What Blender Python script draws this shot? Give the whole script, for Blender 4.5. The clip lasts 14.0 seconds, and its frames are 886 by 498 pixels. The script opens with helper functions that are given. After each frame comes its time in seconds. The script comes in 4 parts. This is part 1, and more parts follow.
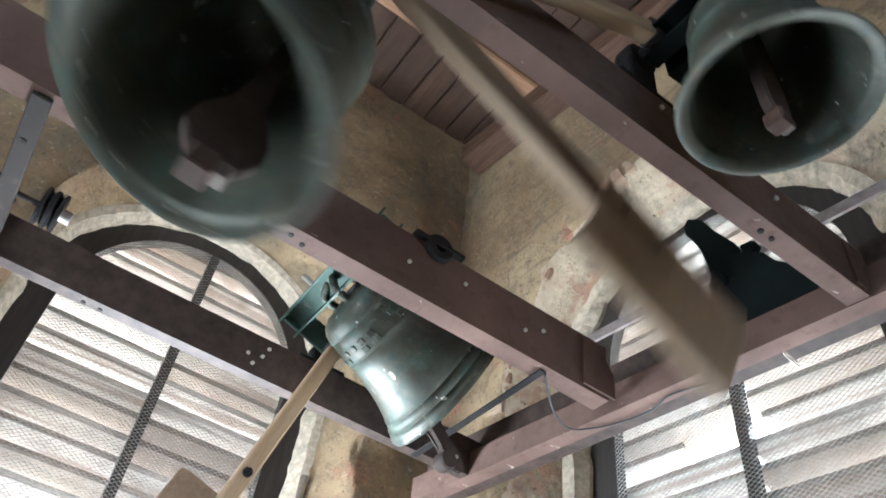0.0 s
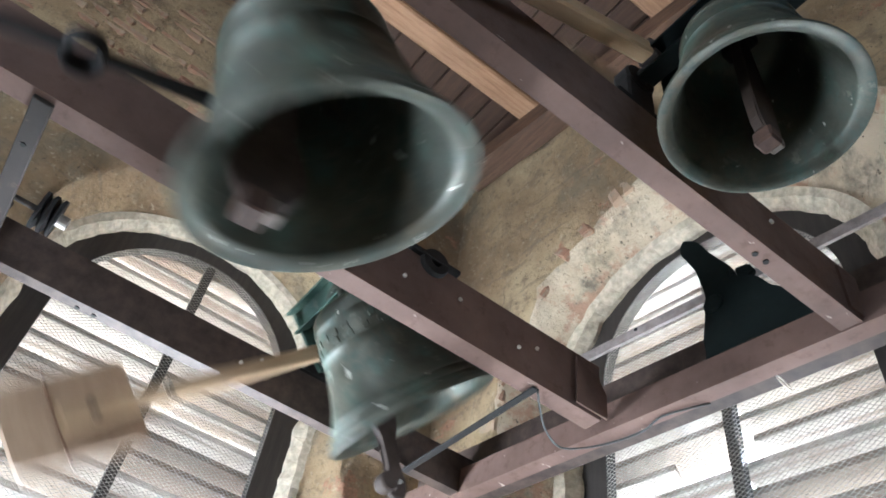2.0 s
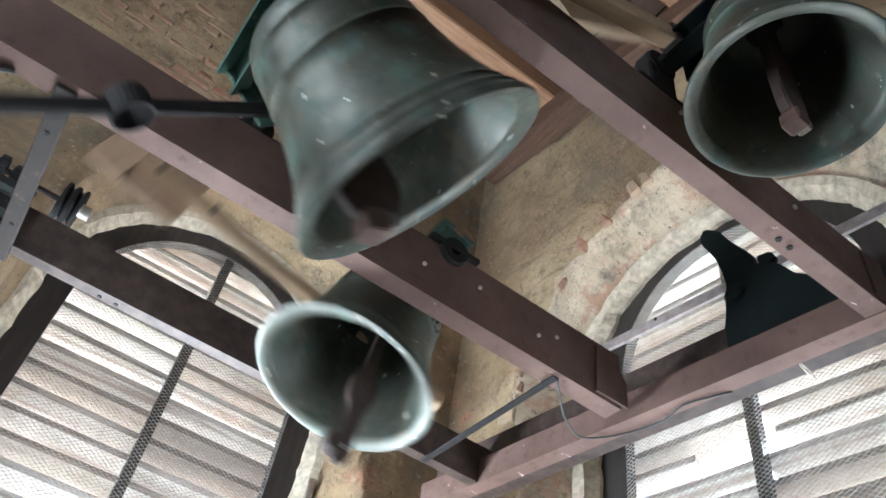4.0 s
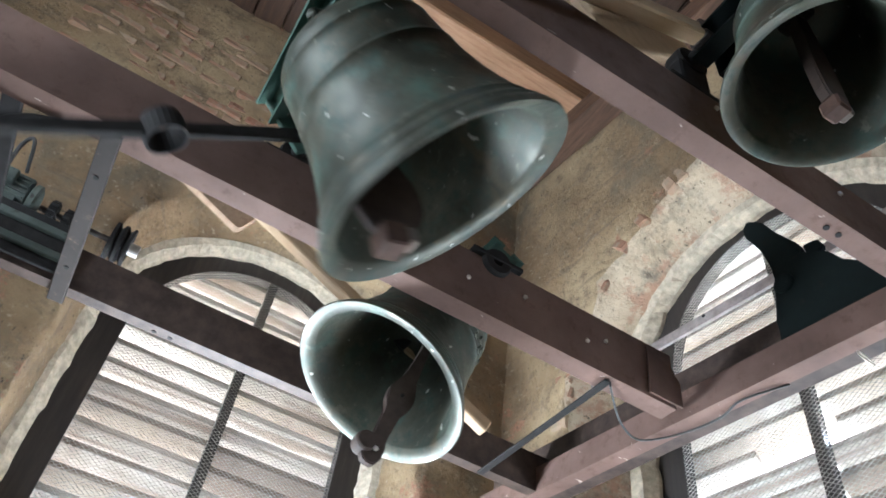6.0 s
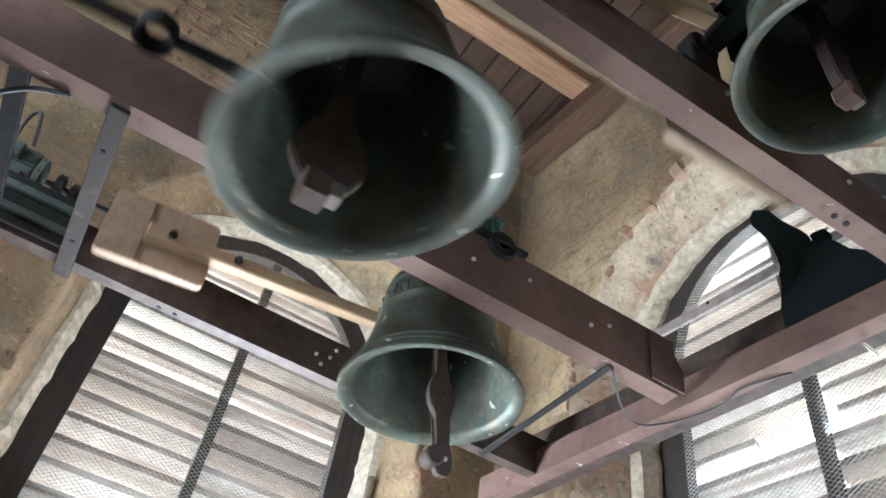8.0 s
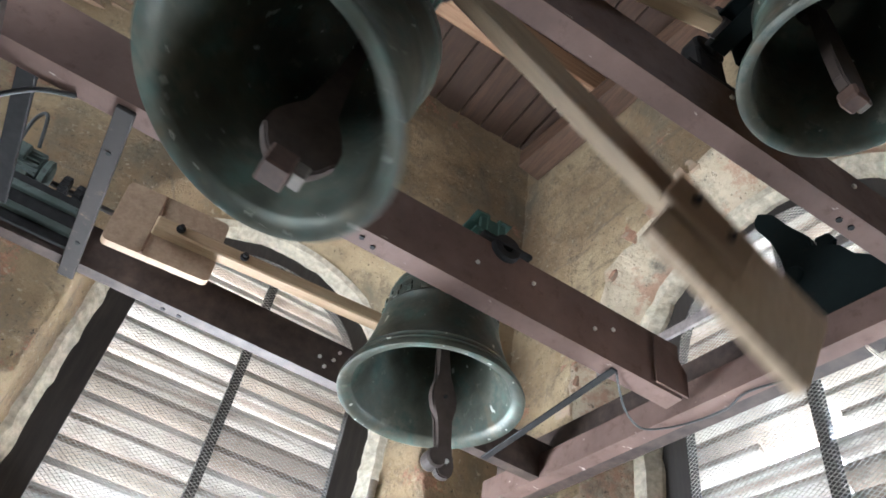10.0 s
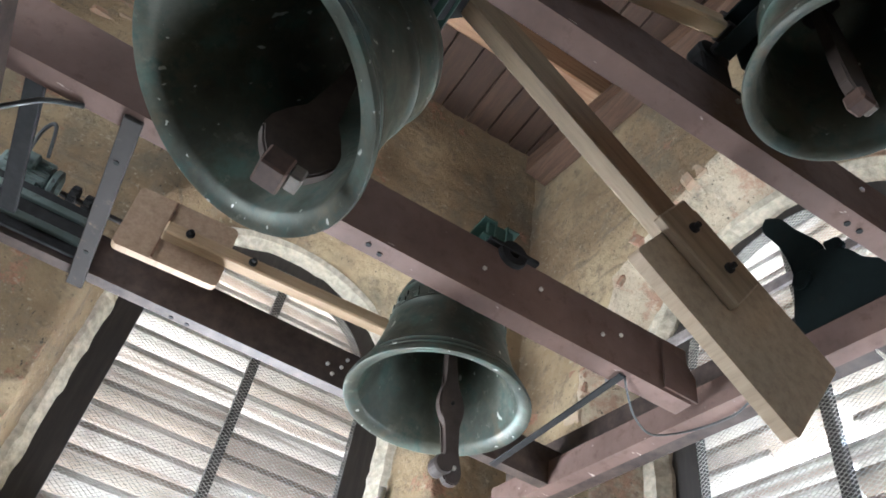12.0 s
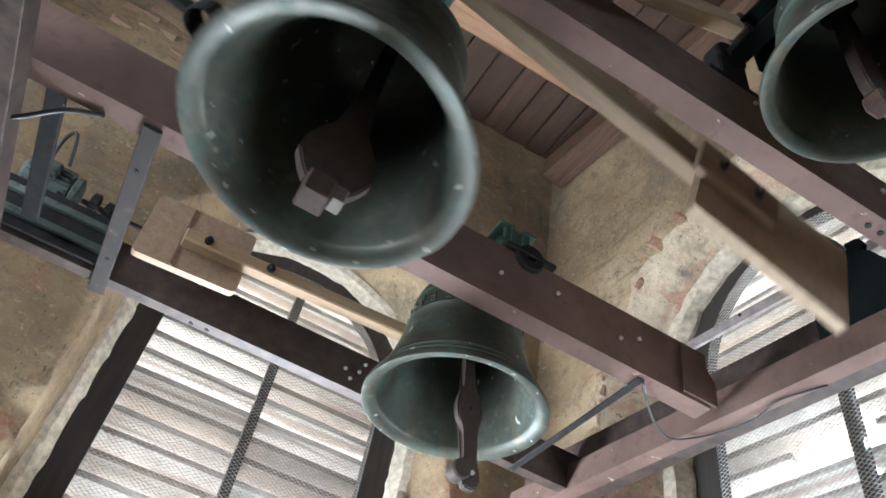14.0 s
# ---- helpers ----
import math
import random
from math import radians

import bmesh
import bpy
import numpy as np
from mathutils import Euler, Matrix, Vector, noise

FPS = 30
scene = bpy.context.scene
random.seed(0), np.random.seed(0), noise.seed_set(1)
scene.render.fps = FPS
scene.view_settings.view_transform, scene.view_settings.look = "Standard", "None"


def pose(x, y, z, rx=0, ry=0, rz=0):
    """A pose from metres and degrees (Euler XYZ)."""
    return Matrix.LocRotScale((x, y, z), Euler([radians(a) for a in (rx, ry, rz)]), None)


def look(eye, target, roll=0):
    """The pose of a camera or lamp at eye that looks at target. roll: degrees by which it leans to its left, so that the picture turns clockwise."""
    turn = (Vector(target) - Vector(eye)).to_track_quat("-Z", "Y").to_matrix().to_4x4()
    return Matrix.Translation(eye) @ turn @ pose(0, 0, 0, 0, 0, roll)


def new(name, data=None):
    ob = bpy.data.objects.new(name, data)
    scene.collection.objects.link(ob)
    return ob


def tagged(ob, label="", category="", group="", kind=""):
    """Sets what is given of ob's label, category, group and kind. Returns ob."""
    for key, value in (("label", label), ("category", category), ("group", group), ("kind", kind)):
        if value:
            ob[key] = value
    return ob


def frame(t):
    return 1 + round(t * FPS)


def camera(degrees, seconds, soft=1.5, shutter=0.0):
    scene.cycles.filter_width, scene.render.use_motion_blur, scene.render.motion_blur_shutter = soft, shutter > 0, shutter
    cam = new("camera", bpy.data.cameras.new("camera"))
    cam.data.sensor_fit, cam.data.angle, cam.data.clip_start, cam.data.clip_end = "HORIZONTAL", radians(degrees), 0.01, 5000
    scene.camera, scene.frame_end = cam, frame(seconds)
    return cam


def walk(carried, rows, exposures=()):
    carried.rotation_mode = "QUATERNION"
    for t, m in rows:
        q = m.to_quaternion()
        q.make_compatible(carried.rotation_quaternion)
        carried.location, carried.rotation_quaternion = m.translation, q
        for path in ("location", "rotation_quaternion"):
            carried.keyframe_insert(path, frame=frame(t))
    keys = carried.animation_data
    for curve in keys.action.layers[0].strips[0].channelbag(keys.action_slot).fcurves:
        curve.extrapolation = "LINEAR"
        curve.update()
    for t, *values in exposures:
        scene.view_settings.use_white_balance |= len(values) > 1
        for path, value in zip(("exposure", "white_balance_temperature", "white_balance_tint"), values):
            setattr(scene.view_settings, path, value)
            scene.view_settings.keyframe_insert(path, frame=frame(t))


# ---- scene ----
# One handheld camera in a belfry, looking up at three bells in a steel frame.
cam = camera(60.53, 14.0, soft=1.7, shutter=0.9)


def eye_pose(x, y, z, yaw, tilt, roll):
    return pose(x, y, z, 0, 0, yaw) @ pose(0, 0, 0, tilt) @ pose(0, 0, 0, 0, 0, roll)


PATH = [
    (0.0, 0.025, -0.029, 1.538, -29.36, 134.91, 8.82),
    (0.5, 0.025, -0.029, 1.541, -28.70, 134.32, 9.17),
    (1.0, 0.018, -0.037, 1.528, -28.45, 134.45, 9.63),
    (1.5, 0.021, -0.032, 1.527, -29.05, 134.87, 9.62),
    (2.0, 0.033, -0.033, 1.532, -29.25, 136.17, 10.41),
    (2.5, 0.031, -0.034, 1.536, -28.47, 135.50, 11.44),
    (2.7, 0.045, -0.029, 1.547, -28.47, 135.53, 11.34),
    (4.8, 0.021, -0.005, 1.495, -26.70, 136.16, 10.65),
    (5.0, 0.017, -0.006, 1.504, -25.79, 136.43, 9.91),
    (5.5, -0.000, -0.011, 1.498, -23.78, 136.59, 9.56),
    (6.0, 0.001, -0.009, 1.503, -23.95, 136.04, 9.89),
    (6.5, 0.003, -0.009, 1.507, -24.07, 135.78, 10.13),
    (7.0, 0.000, -0.005, 1.502, -23.88, 135.73, 10.50),
    (7.5, 0.003, -0.004, 1.504, -23.76, 134.93, 11.31),
    (8.0, 0.000, -0.002, 1.500, -23.87, 134.75, 11.06),
    (10.5, -0.001, 0.003, 1.494, -23.42, 135.24, 11.64),
    (11.0, 0.000, 0.000, 1.500, -23.28, 135.40, 11.65),
    (11.5, 0.003, -0.003, 1.498, -22.46, 135.12, 12.16),
    (12.0, 0.002, -0.000, 1.494, -22.50, 135.41, 11.86),
    (12.5, 0.005, -0.005, 1.494, -22.30, 135.72, 11.94),
    (13.0, 0.002, -0.007, 1.493, -21.19, 135.55, 12.77),
    (13.5, 0.002, -0.001, 1.497, -21.05, 135.50, 12.56),
    (14.0, 0.001, -0.007, 1.496, -20.58, 135.34, 12.82),
]
walk(cam, [(t, eye_pose(*p)) for t, *p in PATH], [(0.0, 1.72, 5400, 5), (14.0, 1.72, 5400, 5)])

# ---- light ----
SUN_AZ, SUN_EL = radians(33), radians(38)
world = bpy.data.worlds.new("sky")
scene.world = world
world.use_nodes = True
wn = world.node_tree.nodes
sky = wn.new("ShaderNodeTexSky")
sky.sky_type, sky.sun_disc = "NISHITA", False
sky.sun_elevation, sky.sun_rotation = SUN_EL, math.pi / 2 - SUN_AZ
world.node_tree.links.new(sky.outputs[0], wn["Background"].inputs[0])
wn["Background"].inputs[1].default_value = 0.14
sun = new("sun", bpy.data.lights.new("sun", "SUN"))
sun.data.energy, sun.data.angle, sun.data.color = 4.5, radians(0.5), (1.0, 0.95, 0.87)
sun_way = Vector((math.cos(SUN_EL) * math.cos(SUN_AZ), math.cos(SUN_EL) * math.sin(SUN_AZ), math.sin(SUN_EL)))
sun.matrix_world = look(sun_way * 50, (0, 0, 0))


def area_lamp(name, eye, target, w, h, power, tint=(1.0, 0.98, 0.95)):
    """An area lamp, for daylight at a window and for added fill."""
    ob = new(name, bpy.data.lights.new(name, "AREA"))
    ob.data.shape, ob.data.size, ob.data.size_y, ob.data.energy, ob.data.color = "RECTANGLE", w, h, power, tint
    ob.matrix_world = look(eye, target)
    return ob


# ---- plan ----
LEFT_Y = 2.96                                  # inner face of the wall with the first window
SKEW = radians(6.5)                            # the second wall is not quite square to it
NRM = Vector((math.cos(SKEW), math.sin(SKEW), 0))
ALONG = Vector((-math.sin(SKEW), math.cos(SKEW), 0))
RIGHT_D = 2.16
CEIL = 5.95
BEAM_Z = 3.1                                   # underside of the steel frame


def left_map(s, d, z):
    return Vector((s, LEFT_Y + d, z))


def right_map(s, d, z):
    return NRM * (RIGHT_D + d) + ALONG * s + Vector((0, 0, z))


def back_map(s, d, z):
    return Vector((-s, -2.0 - d, z))


def west_map(s, d, z):
    return Vector((-2.1 - d, -s, z))


# ---- materials ----
class Mat:
    """A small builder of node materials in object space metres."""

    def __init__(self, name, rough=0.7, metal=0.0, spec=0.5):
        self.m = bpy.data.materials.new(name)
        self.m.use_nodes = True
        self.n, self.l = self.m.node_tree.nodes, self.m.node_tree.links
        self.b = self.n["Principled BSDF"]
        self.b.inputs["Roughness"].default_value = rough
        self.b.inputs["Metallic"].default_value = metal
        self.b.inputs["Specular IOR Level"].default_value = spec
        self.co = self.n.new("ShaderNodeTexCoord").outputs["Object"]

    def noise(self, scale, detail=5, rough=0.6, stretch=None, kind="noise"):
        co = self.co
        if stretch:
            mp = self.n.new("ShaderNodeMapping")
            mp.inputs["Scale"].default_value = stretch
            self.l.new(co, mp.inputs["Vector"])
            co = mp.outputs[0]
        if kind == "voronoi":
            t = self.n.new("ShaderNodeTexVoronoi")
            t.inputs["Scale"].default_value = scale
            self.l.new(co, t.inputs["Vector"])
            return t.outputs["Distance"]
        t = self.n.new("ShaderNodeTexNoise")
        t.inputs["Scale"].default_value, t.inputs["Detail"].default_value = scale, detail
        t.inputs["Roughness"].default_value = rough
        self.l.new(co, t.inputs["Vector"])
        return t.outputs["Fac"]

    def ramp(self, fac, *stops):
        r = self.n.new("ShaderNodeValToRGB")
        e = r.color_ramp.elements
        while len(e) < len(stops):
            e.new(0.5)
        for el, (p, c) in zip(e, stops):
            el.position = p
            el.color = (*c, 1) if isinstance(c, tuple) else (c, c, c, 1)
        self.l.new(fac, r.inputs[0])
        return r.outputs[0]

    def mix(self, fac, a, b, mode="MIX"):
        x = self.n.new("ShaderNodeMix")
        x.data_type, x.blend_type = "RGBA", mode
        for sock, v in ((x.inputs[0], fac), (x.inputs[6], a), (x.inputs[7], b)):
            if isinstance(v, tuple):
                sock.default_value = (*v, 1)
            elif isinstance(v, (int, float)):
                sock.default_value = v
            else:
                self.l.new(v, sock)
        return x.outputs[2]

    def colour(self, sock):
        self.l.new(sock, self.b.inputs["Base Color"])
        return self

    def rough(self, sock):
        self.l.new(sock, self.b.inputs["Roughness"])
        return self

    def bump(self, fac, strength=0.4, dist=0.01):
        bp = self.n.new("ShaderNodeBump")
        bp.inputs["Strength"].default_value, bp.inputs["Distance"].default_value = strength, dist
        self.l.new(fac, bp.inputs["Height"])
        old = self.b.inputs["Normal"].links
        if old:
            self.l.new(old[0].from_socket, bp.inputs["Normal"])
        self.l.new(bp.outputs[0], self.b.inputs["Normal"])
        return self

    def piece(self):
        """A value of its own for each object."""
        return self.n.new("ShaderNodeObjectInfo").outputs["Random"]

    def island(self):
        return self.n.new("ShaderNodeNewGeometry").outputs["Random Per Island"]


def plaster_material():
    k = Mat("old_plaster", 0.92)
    big, mid, fine = k.noise(1.1, 6), k.noise(7.5, 9, 0.75), k.noise(55, 5, 0.7)
    base = k.ramp(big, (0.36, (0.185, 0.122, 0.066)), (0.5, (0.335, 0.240, 0.138)), (0.64, (0.45, 0.345, 0.208)))
    base = k.mix(k.ramp(mid, (0.50, 0.0), (0.60, 0.85)), base, (0.22, 0.165, 0.105))
    brick = k.ramp(k.noise(2.9, 9, 0.78), (0.60, 0.0), (0.64, 0.85))
    base = k.mix(brick, base, k.ramp(fine, (0.3, (0.24, 0.10, 0.06)), (0.7, (0.44, 0.24, 0.15))))
    base = k.mix(k.ramp(k.noise(2.3, 5, 0.6, (1, 1, 0.45)), (0.54, 0.0), (0.70, 0.7)), base, (0.12, 0.11, 0.085))
    base = k.mix(k.ramp(k.noise(19, 7, 0.8, (1, 1, 1.4)), (0.58, 0.0), (0.66, 0.55)), base, (0.58, 0.50, 0.37))
    base = k.mix(k.ramp(k.noise(31, 4, 0.7, (1.6, 1.6, 1)), (0.63, 0.0), (0.67, 0.9)), base, (0.07, 0.055, 0.04))
    base = k.mix(k.ramp(k.noise(3.4, 3, 0.5, (0.22, 0.22, 3.2)), (0.645, 0.0), (0.67, 0.4)), base, (0.14, 0.11, 0.08))
    k.colour(base)
    k.bump(mid, 1.0, 0.04)
    k.bump(k.noise(28, 5, 0.7), 0.7, 0.012)
    k.bump(fine, 0.5, 0.005)
    return k.m


def limewash_material():
    k = Mat("limewashed_reveal", 0.9)
    big, mid, fine = k.noise(2.2, 6), k.noise(9, 8, 0.75), k.noise(70, 4)
    base = k.ramp(big, (0.34, (0.42, 0.335, 0.225)), (0.56, (0.62, 0.52, 0.385)))
    base = k.mix(k.ramp(k.noise(3.4, 8, 0.75), (0.50, 0.0), (0.58, 0.9)), base, (0.47, 0.29, 0.20))
    base = k.mix(k.ramp(k.noise(4.1, 8, 0.72, (1, 1, 0.8)), (0.53, 0.0), (0.66, 0.85)), base, (0.17, 0.15, 0.12))
    base = k.mix(k.ramp(k.noise(34, 4, 0.7), (0.62, 0.0), (0.66, 0.9)), base, (0.10, 0.08, 0.06))
    base = k.mix(k.ramp(mid, (0.56, 0.0), (0.62, 0.7)), base, (0.68, 0.585, 0.45))
    k.colour(base)
    k.bump(mid, 1.0, 0.035)
    k.bump(k.noise(28, 5, 0.7), 0.6, 0.01)
    k.bump(fine, 0.4, 0.004)
    return k.m


def brick_material(name="old_brick"):
    k = Mat(name, 0.9)
    p, mid, fine = k.piece(), k.noise(14, 6, 0.7), k.noise(90, 3)
    base = k.ramp(p, (0.0, (0.25, 0.125, 0.080)), (0.4, (0.33, 0.185, 0.120)), (0.7, (0.36, 0.235, 0.155)), (1.0, (0.40, 0.30, 0.21)))
    base = k.mix(k.ramp(mid, (0.46, 0.0), (0.60, 0.85)), base, (0.33, 0.265, 0.19))
    k.colour(base)
    k.bump(mid, 0.8, 0.012)
    k.bump(fine, 0.4, 0.003)
    return k.m


def steel_material():
    k = Mat("red_oxide_steel", 0.7, 0.0, 0.15)
    big, mid, fine = k.noise(3, 6), k.noise(18, 7, 0.7), k.noise(120, 3)
    base = k.ramp(big, (0.3, (0.084, 0.054, 0.045)), (0.7, (0.170, 0.111, 0.092)))
    base = k.mix(k.ramp(mid, (0.55, 0.0), (0.75, 0.8)), base, (0.07, 0.042, 0.036))
    base = k.mix(k.ramp(k.noise(34, 3, 0.6, (0.3, 1, 1)), (0.70, 0.0), (0.74, 0.9)), base, (0.45, 0.38, 0.33))
    k.colour(base).rough(k.ramp(mid, (0.3, 0.6), (0.7, 0.85)))
    k.bump(fine, 0.2, 0.002)
    return k.m


def grey_steel_material():
    k = Mat("grey_primed_steel", 0.7, 0.0, 0.2)
    mid = k.noise(16, 6, 0.7)
    base = k.ramp(k.noise(4, 5), (0.3, (0.019, 0.016, 0.014)), (0.7, (0.038, 0.031, 0.028)))
    k.colour(k.mix(k.ramp(mid, (0.58, 0.0), (0.7, 0.8)), base, (0.12, 0.075, 0.055)))
    k.bump(mid, 0.2, 0.002)
    return k.m


def bronze_material(name):
    k = Mat(name, 0.6, 0.5)
    big, mid, fine = k.noise(3.2, 7, 0.65), k.noise(12, 9, 0.75), k.noise(85, 4, 0.7)
    base = k.ramp(big, (0.32, (0.020, 0.023, 0.017)), (0.5, (0.047, 0.050, 0.038)), (0.66, (0.090, 0.090, 0.068)))
    base = k.mix(k.ramp(mid, (0.50, 0.0), (0.62, 0.85)), base, (0.022, 0.044, 0.035))
    base = k.mix(k.ramp(k.noise(6, 7, 0.7, (1, 1, 0.25)), (0.55, 0.0), (0.66, 0.7)), base, (0.090, 0.070, 0.042))
    base = k.mix(k.ramp(k.noise(5.5, 6, 0.65), (0.55, 0.0), (0.66, 0.75)), base, (0.060, 0.098, 0.078))
    base = k.mix(k.ramp(k.noise(20, 6, 0.7), (0.60, 0.0), (0.66, 0.6)), base, (0.13, 0.13, 0.10))
    base = k.mix(k.ramp(k.noise(34, 2, 0.5, (1, 1, 0.4)), (0.708, 0.0), (0.73, 0.9)), base, (0.42, 0.42, 0.38))
    k.colour(base).rough(k.ramp(mid, (0.35, 0.36), (0.65, 0.66)))
    k.l.new(k.ramp(mid, (0.42, 0.55), (0.66, 0.08)), k.b.inputs["Metallic"])
    k.bump(mid, 0.25, 0.004)
    k.bump(fine, 0.2, 0.0012)
    return k.m


def paint_material(name, a, b, worn, rough=0.5):
    k = Mat(name, rough, 0.0, 0.25 if rough < 0.7 else 0.08)
    mid = k.noise(22, 7, 0.7)
    base = k.ramp(k.noise(5, 5), (0.3, a), (0.7, b))
    k.colour(k.mix(k.ramp(mid, (0.58, 0.0), (0.68, 1.0)), base, worn)).rough(k.ramp(mid, (0.3, rough), (0.7, 0.85)))
    k.bump(mid, 0.25, 0.002)
    return k.m


def wood_material(name, a, b, c, axis="x", rough=0.7):
    k = Mat(name, rough)
    st = {"x": (0.6, 7, 7), "y": (7, 0.6, 7), "z": (7, 7, 0.6)}[axis]
    grain, fine = k.noise(5, 8, 0.65, st), k.noise(26, 4, 0.6, st)
    base = k.ramp(grain, (0.3, a), (0.5, b), (0.72, c))
    base = k.mix(k.ramp(fine, (0.5, 0.0), (0.7, 0.45)), base, a)
    rnd = k.mix(0.5, k.piece(), k.island())
    k.colour(k.mix(k.ramp(rnd, (0.2, 0.0), (0.8, 0.55)), base, tuple(v * 0.55 for v in b)))
    k.bump(grain, 0.3, 0.004)
    k.bump(fine, 0.2, 0.0015)
    return k.m


def plain_material(name, colour, rough=0.6, metal=0.0, scale=20, spread=0.35, spec=0.4):
    k = Mat(name, rough, metal, spec)
    n = k.noise(scale, 6, 0.65)
    k.colour(k.ramp(n, (0.3, tuple(v * (1 - spread) for v in colour)), (0.7, tuple(min(1, v * (1 + spread)) for v in colour))))
    k.bump(n, 0.15, 0.002)
    return k.m


def slat_material():
    k = Mat("weathered_shaded_slat", 0.55)
    st = (0.5, 6, 6)
    grain, blot = k.noise(6, 7, 0.65, st), k.noise(2.4, 5)
    base = k.ramp(k.piece(), (0.0, (0.44, 0.405, 0.36)), (0.4, (0.60, 0.56, 0.51)), (0.7, (0.38, 0.32, 0.26)), (1.0, (0.12, 0.086, 0.062)))
    base = k.mix(k.ramp(grain, (0.5, 0.0), (0.75, 0.6)), base, (0.23, 0.17, 0.12))
    # Dark brown bands put the shade between slats into their colour.
    base = k.mix(k.ramp(k.noise(3.2, 4, 0.6, (0.22, 0.22, 9)), (0.50, 0.0), (0.60, 0.8)), base, (0.15, 0.100, 0.068))
    k.colour(k.mix(k.ramp(blot, (0.52, 0.0), (0.66, 0.6)), base, (0.19, 0.135, 0.095)))
    k.bump(grain, 0.3, 0.003)
    return k.m


PLASTER, LIMEWASH, BRICK = plaster_material(), limewash_material(), brick_material()
STEEL, GREY_STEEL = steel_material(), grey_steel_material()
BRONZE = bronze_material("patinated_bronze")
GREEN = paint_material("green_paint", (0.030, 0.064, 0.050), (0.062, 0.108, 0.086), (0.17, 0.175, 0.15))
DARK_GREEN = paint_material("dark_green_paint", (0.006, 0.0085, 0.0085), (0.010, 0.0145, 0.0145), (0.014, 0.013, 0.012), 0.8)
IRON = plain_material("black_iron", (0.016, 0.015, 0.015), 0.75, 0.0, spec=0.15)
RUSTY = plain_material("rusty_iron", (0.038, 0.026, 0.021), 0.75, 0.1, spec=0.25)
PAD = plain_material("worn_steel_pad", (0.11, 0.09, 0.075), 0.5, 0.3, spec=0.3)
TIP = plain_material("worn_clapper_iron", (0.055, 0.032, 0.024), 0.7, 0.0, spec=0.2)
WOOD = wood_material("pale_wood", (0.27, 0.17, 0.095), (0.42, 0.29, 0.17), (0.52, 0.38, 0.24))
BOARD = wood_material("plywood", (0.25, 0.165, 0.105), (0.35, 0.24, 0.158), (0.43, 0.31, 0.21), "y")
WEATHERED = wood_material("weathered_wood", (0.17, 0.118, 0.072), (0.31, 0.225, 0.142), (0.40, 0.30, 0.195))
GREY_BOARD = wood_material("grey_board", (0.25, 0.18, 0.115), (0.36, 0.265, 0.175), (0.45, 0.345, 0.235), "y")
OLD_WOOD = wood_material("old_ceiling_wood", (0.10, 0.05, 0.03), (0.20, 0.11, 0.065), (0.30, 0.18, 0.11))
OLD_WOOD_Y = wood_material("old_board_wood", (0.05, 0.026, 0.016), (0.105, 0.058, 0.036), (0.17, 0.10, 0.062), "y")
CEILING_BOARD = wood_material("ceiling_boards", (0.040, 0.020, 0.012), (0.080, 0.042, 0.025), (0.13, 0.074, 0.045), "y")
# Dark brown of post and rear beam; on B1 it paints in backlit shade.
POST_SHADED = plain_material("brown_and_shaded_steel", (0.050, 0.035, 0.029), 0.65, 0.0, 14, 0.5, spec=0.3)
JOIST = wood_material("joist_wood", (0.22, 0.12, 0.06), (0.36, 0.21, 0.12), (0.46, 0.29, 0.17))
FRAME = wood_material("dark_window_frame", (0.018, 0.015, 0.013), (0.035, 0.028, 0.024), (0.06, 0.05, 0.042), "z")
SLAT = slat_material()
WIRE = plain_material("galvanised_wire", (0.33, 0.31, 0.28), 0.5, 0.6)
CABLE = plain_material("black_cable", (0.03, 0.03, 0.03), 0.5)
PIPE = plain_material("painted_pipe", (0.55, 0.50, 0.44), 0.4)
MOTOR = paint_material("motor_paint", (0.045, 0.058, 0.052), (0.085, 0.10, 0.09), (0.035, 0.032, 0.03))
BOLT = plain_material("bolt_zinc", (0.5, 0.48, 0.45), 0.4, 0.7)
BAR = plain_material("pale_steel_bar", (0.27, 0.23, 0.22), 0.55)
# Near-black for thin discs that paint in the shade of bolt holes.
HOLE = plain_material("hole_shade", (0.01, 0.009, 0.009), 0.9)
MORTAR = plain_material("pale_mortar", (0.47, 0.415, 0.325), 0.9, 0.0, 26, 0.35, spec=0.2)
FLOOR = wood_material("pale_bounce_floor", (0.34, 0.31, 0.27), (0.48, 0.45, 0.40), (0.56, 0.53, 0.47))
GROUND = plain_material("ground", (0.34, 0.32, 0.28), 0.9, 0, 0.4)


# ---- mesh helpers ----
def smooth(bm, on=True):
    for f in bm.faces:
        f.smooth = on


def mesh_object(name, bm, mat, parent=None, label="", smooth_it=False):
    me = bpy.data.meshes.new(name)
    bmesh.ops.recalc_face_normals(bm, faces=bm.faces)
    if smooth_it:
        smooth(bm)
    bm.to_mesh(me)
    bm.free()
    for m in (mat if isinstance(mat, (list, tuple)) else [mat]):
        me.materials.append(m)
    ob = new(name, me)
    if parent is not None:
        ob.parent = parent
    if label:
        ob["label"] = label
    return ob


def part(name, bm, mat, parent, label="", smooth_it=False):
    return mesh_object(name, bm, mat, parent, label, smooth_it)


def thing(name, m, label, category, group="", kind=""):
    ob = new(name)
    ob.empty_display_size = 0.05
    ob.matrix_basis = m
    return tagged(ob, label, category, group, kind)


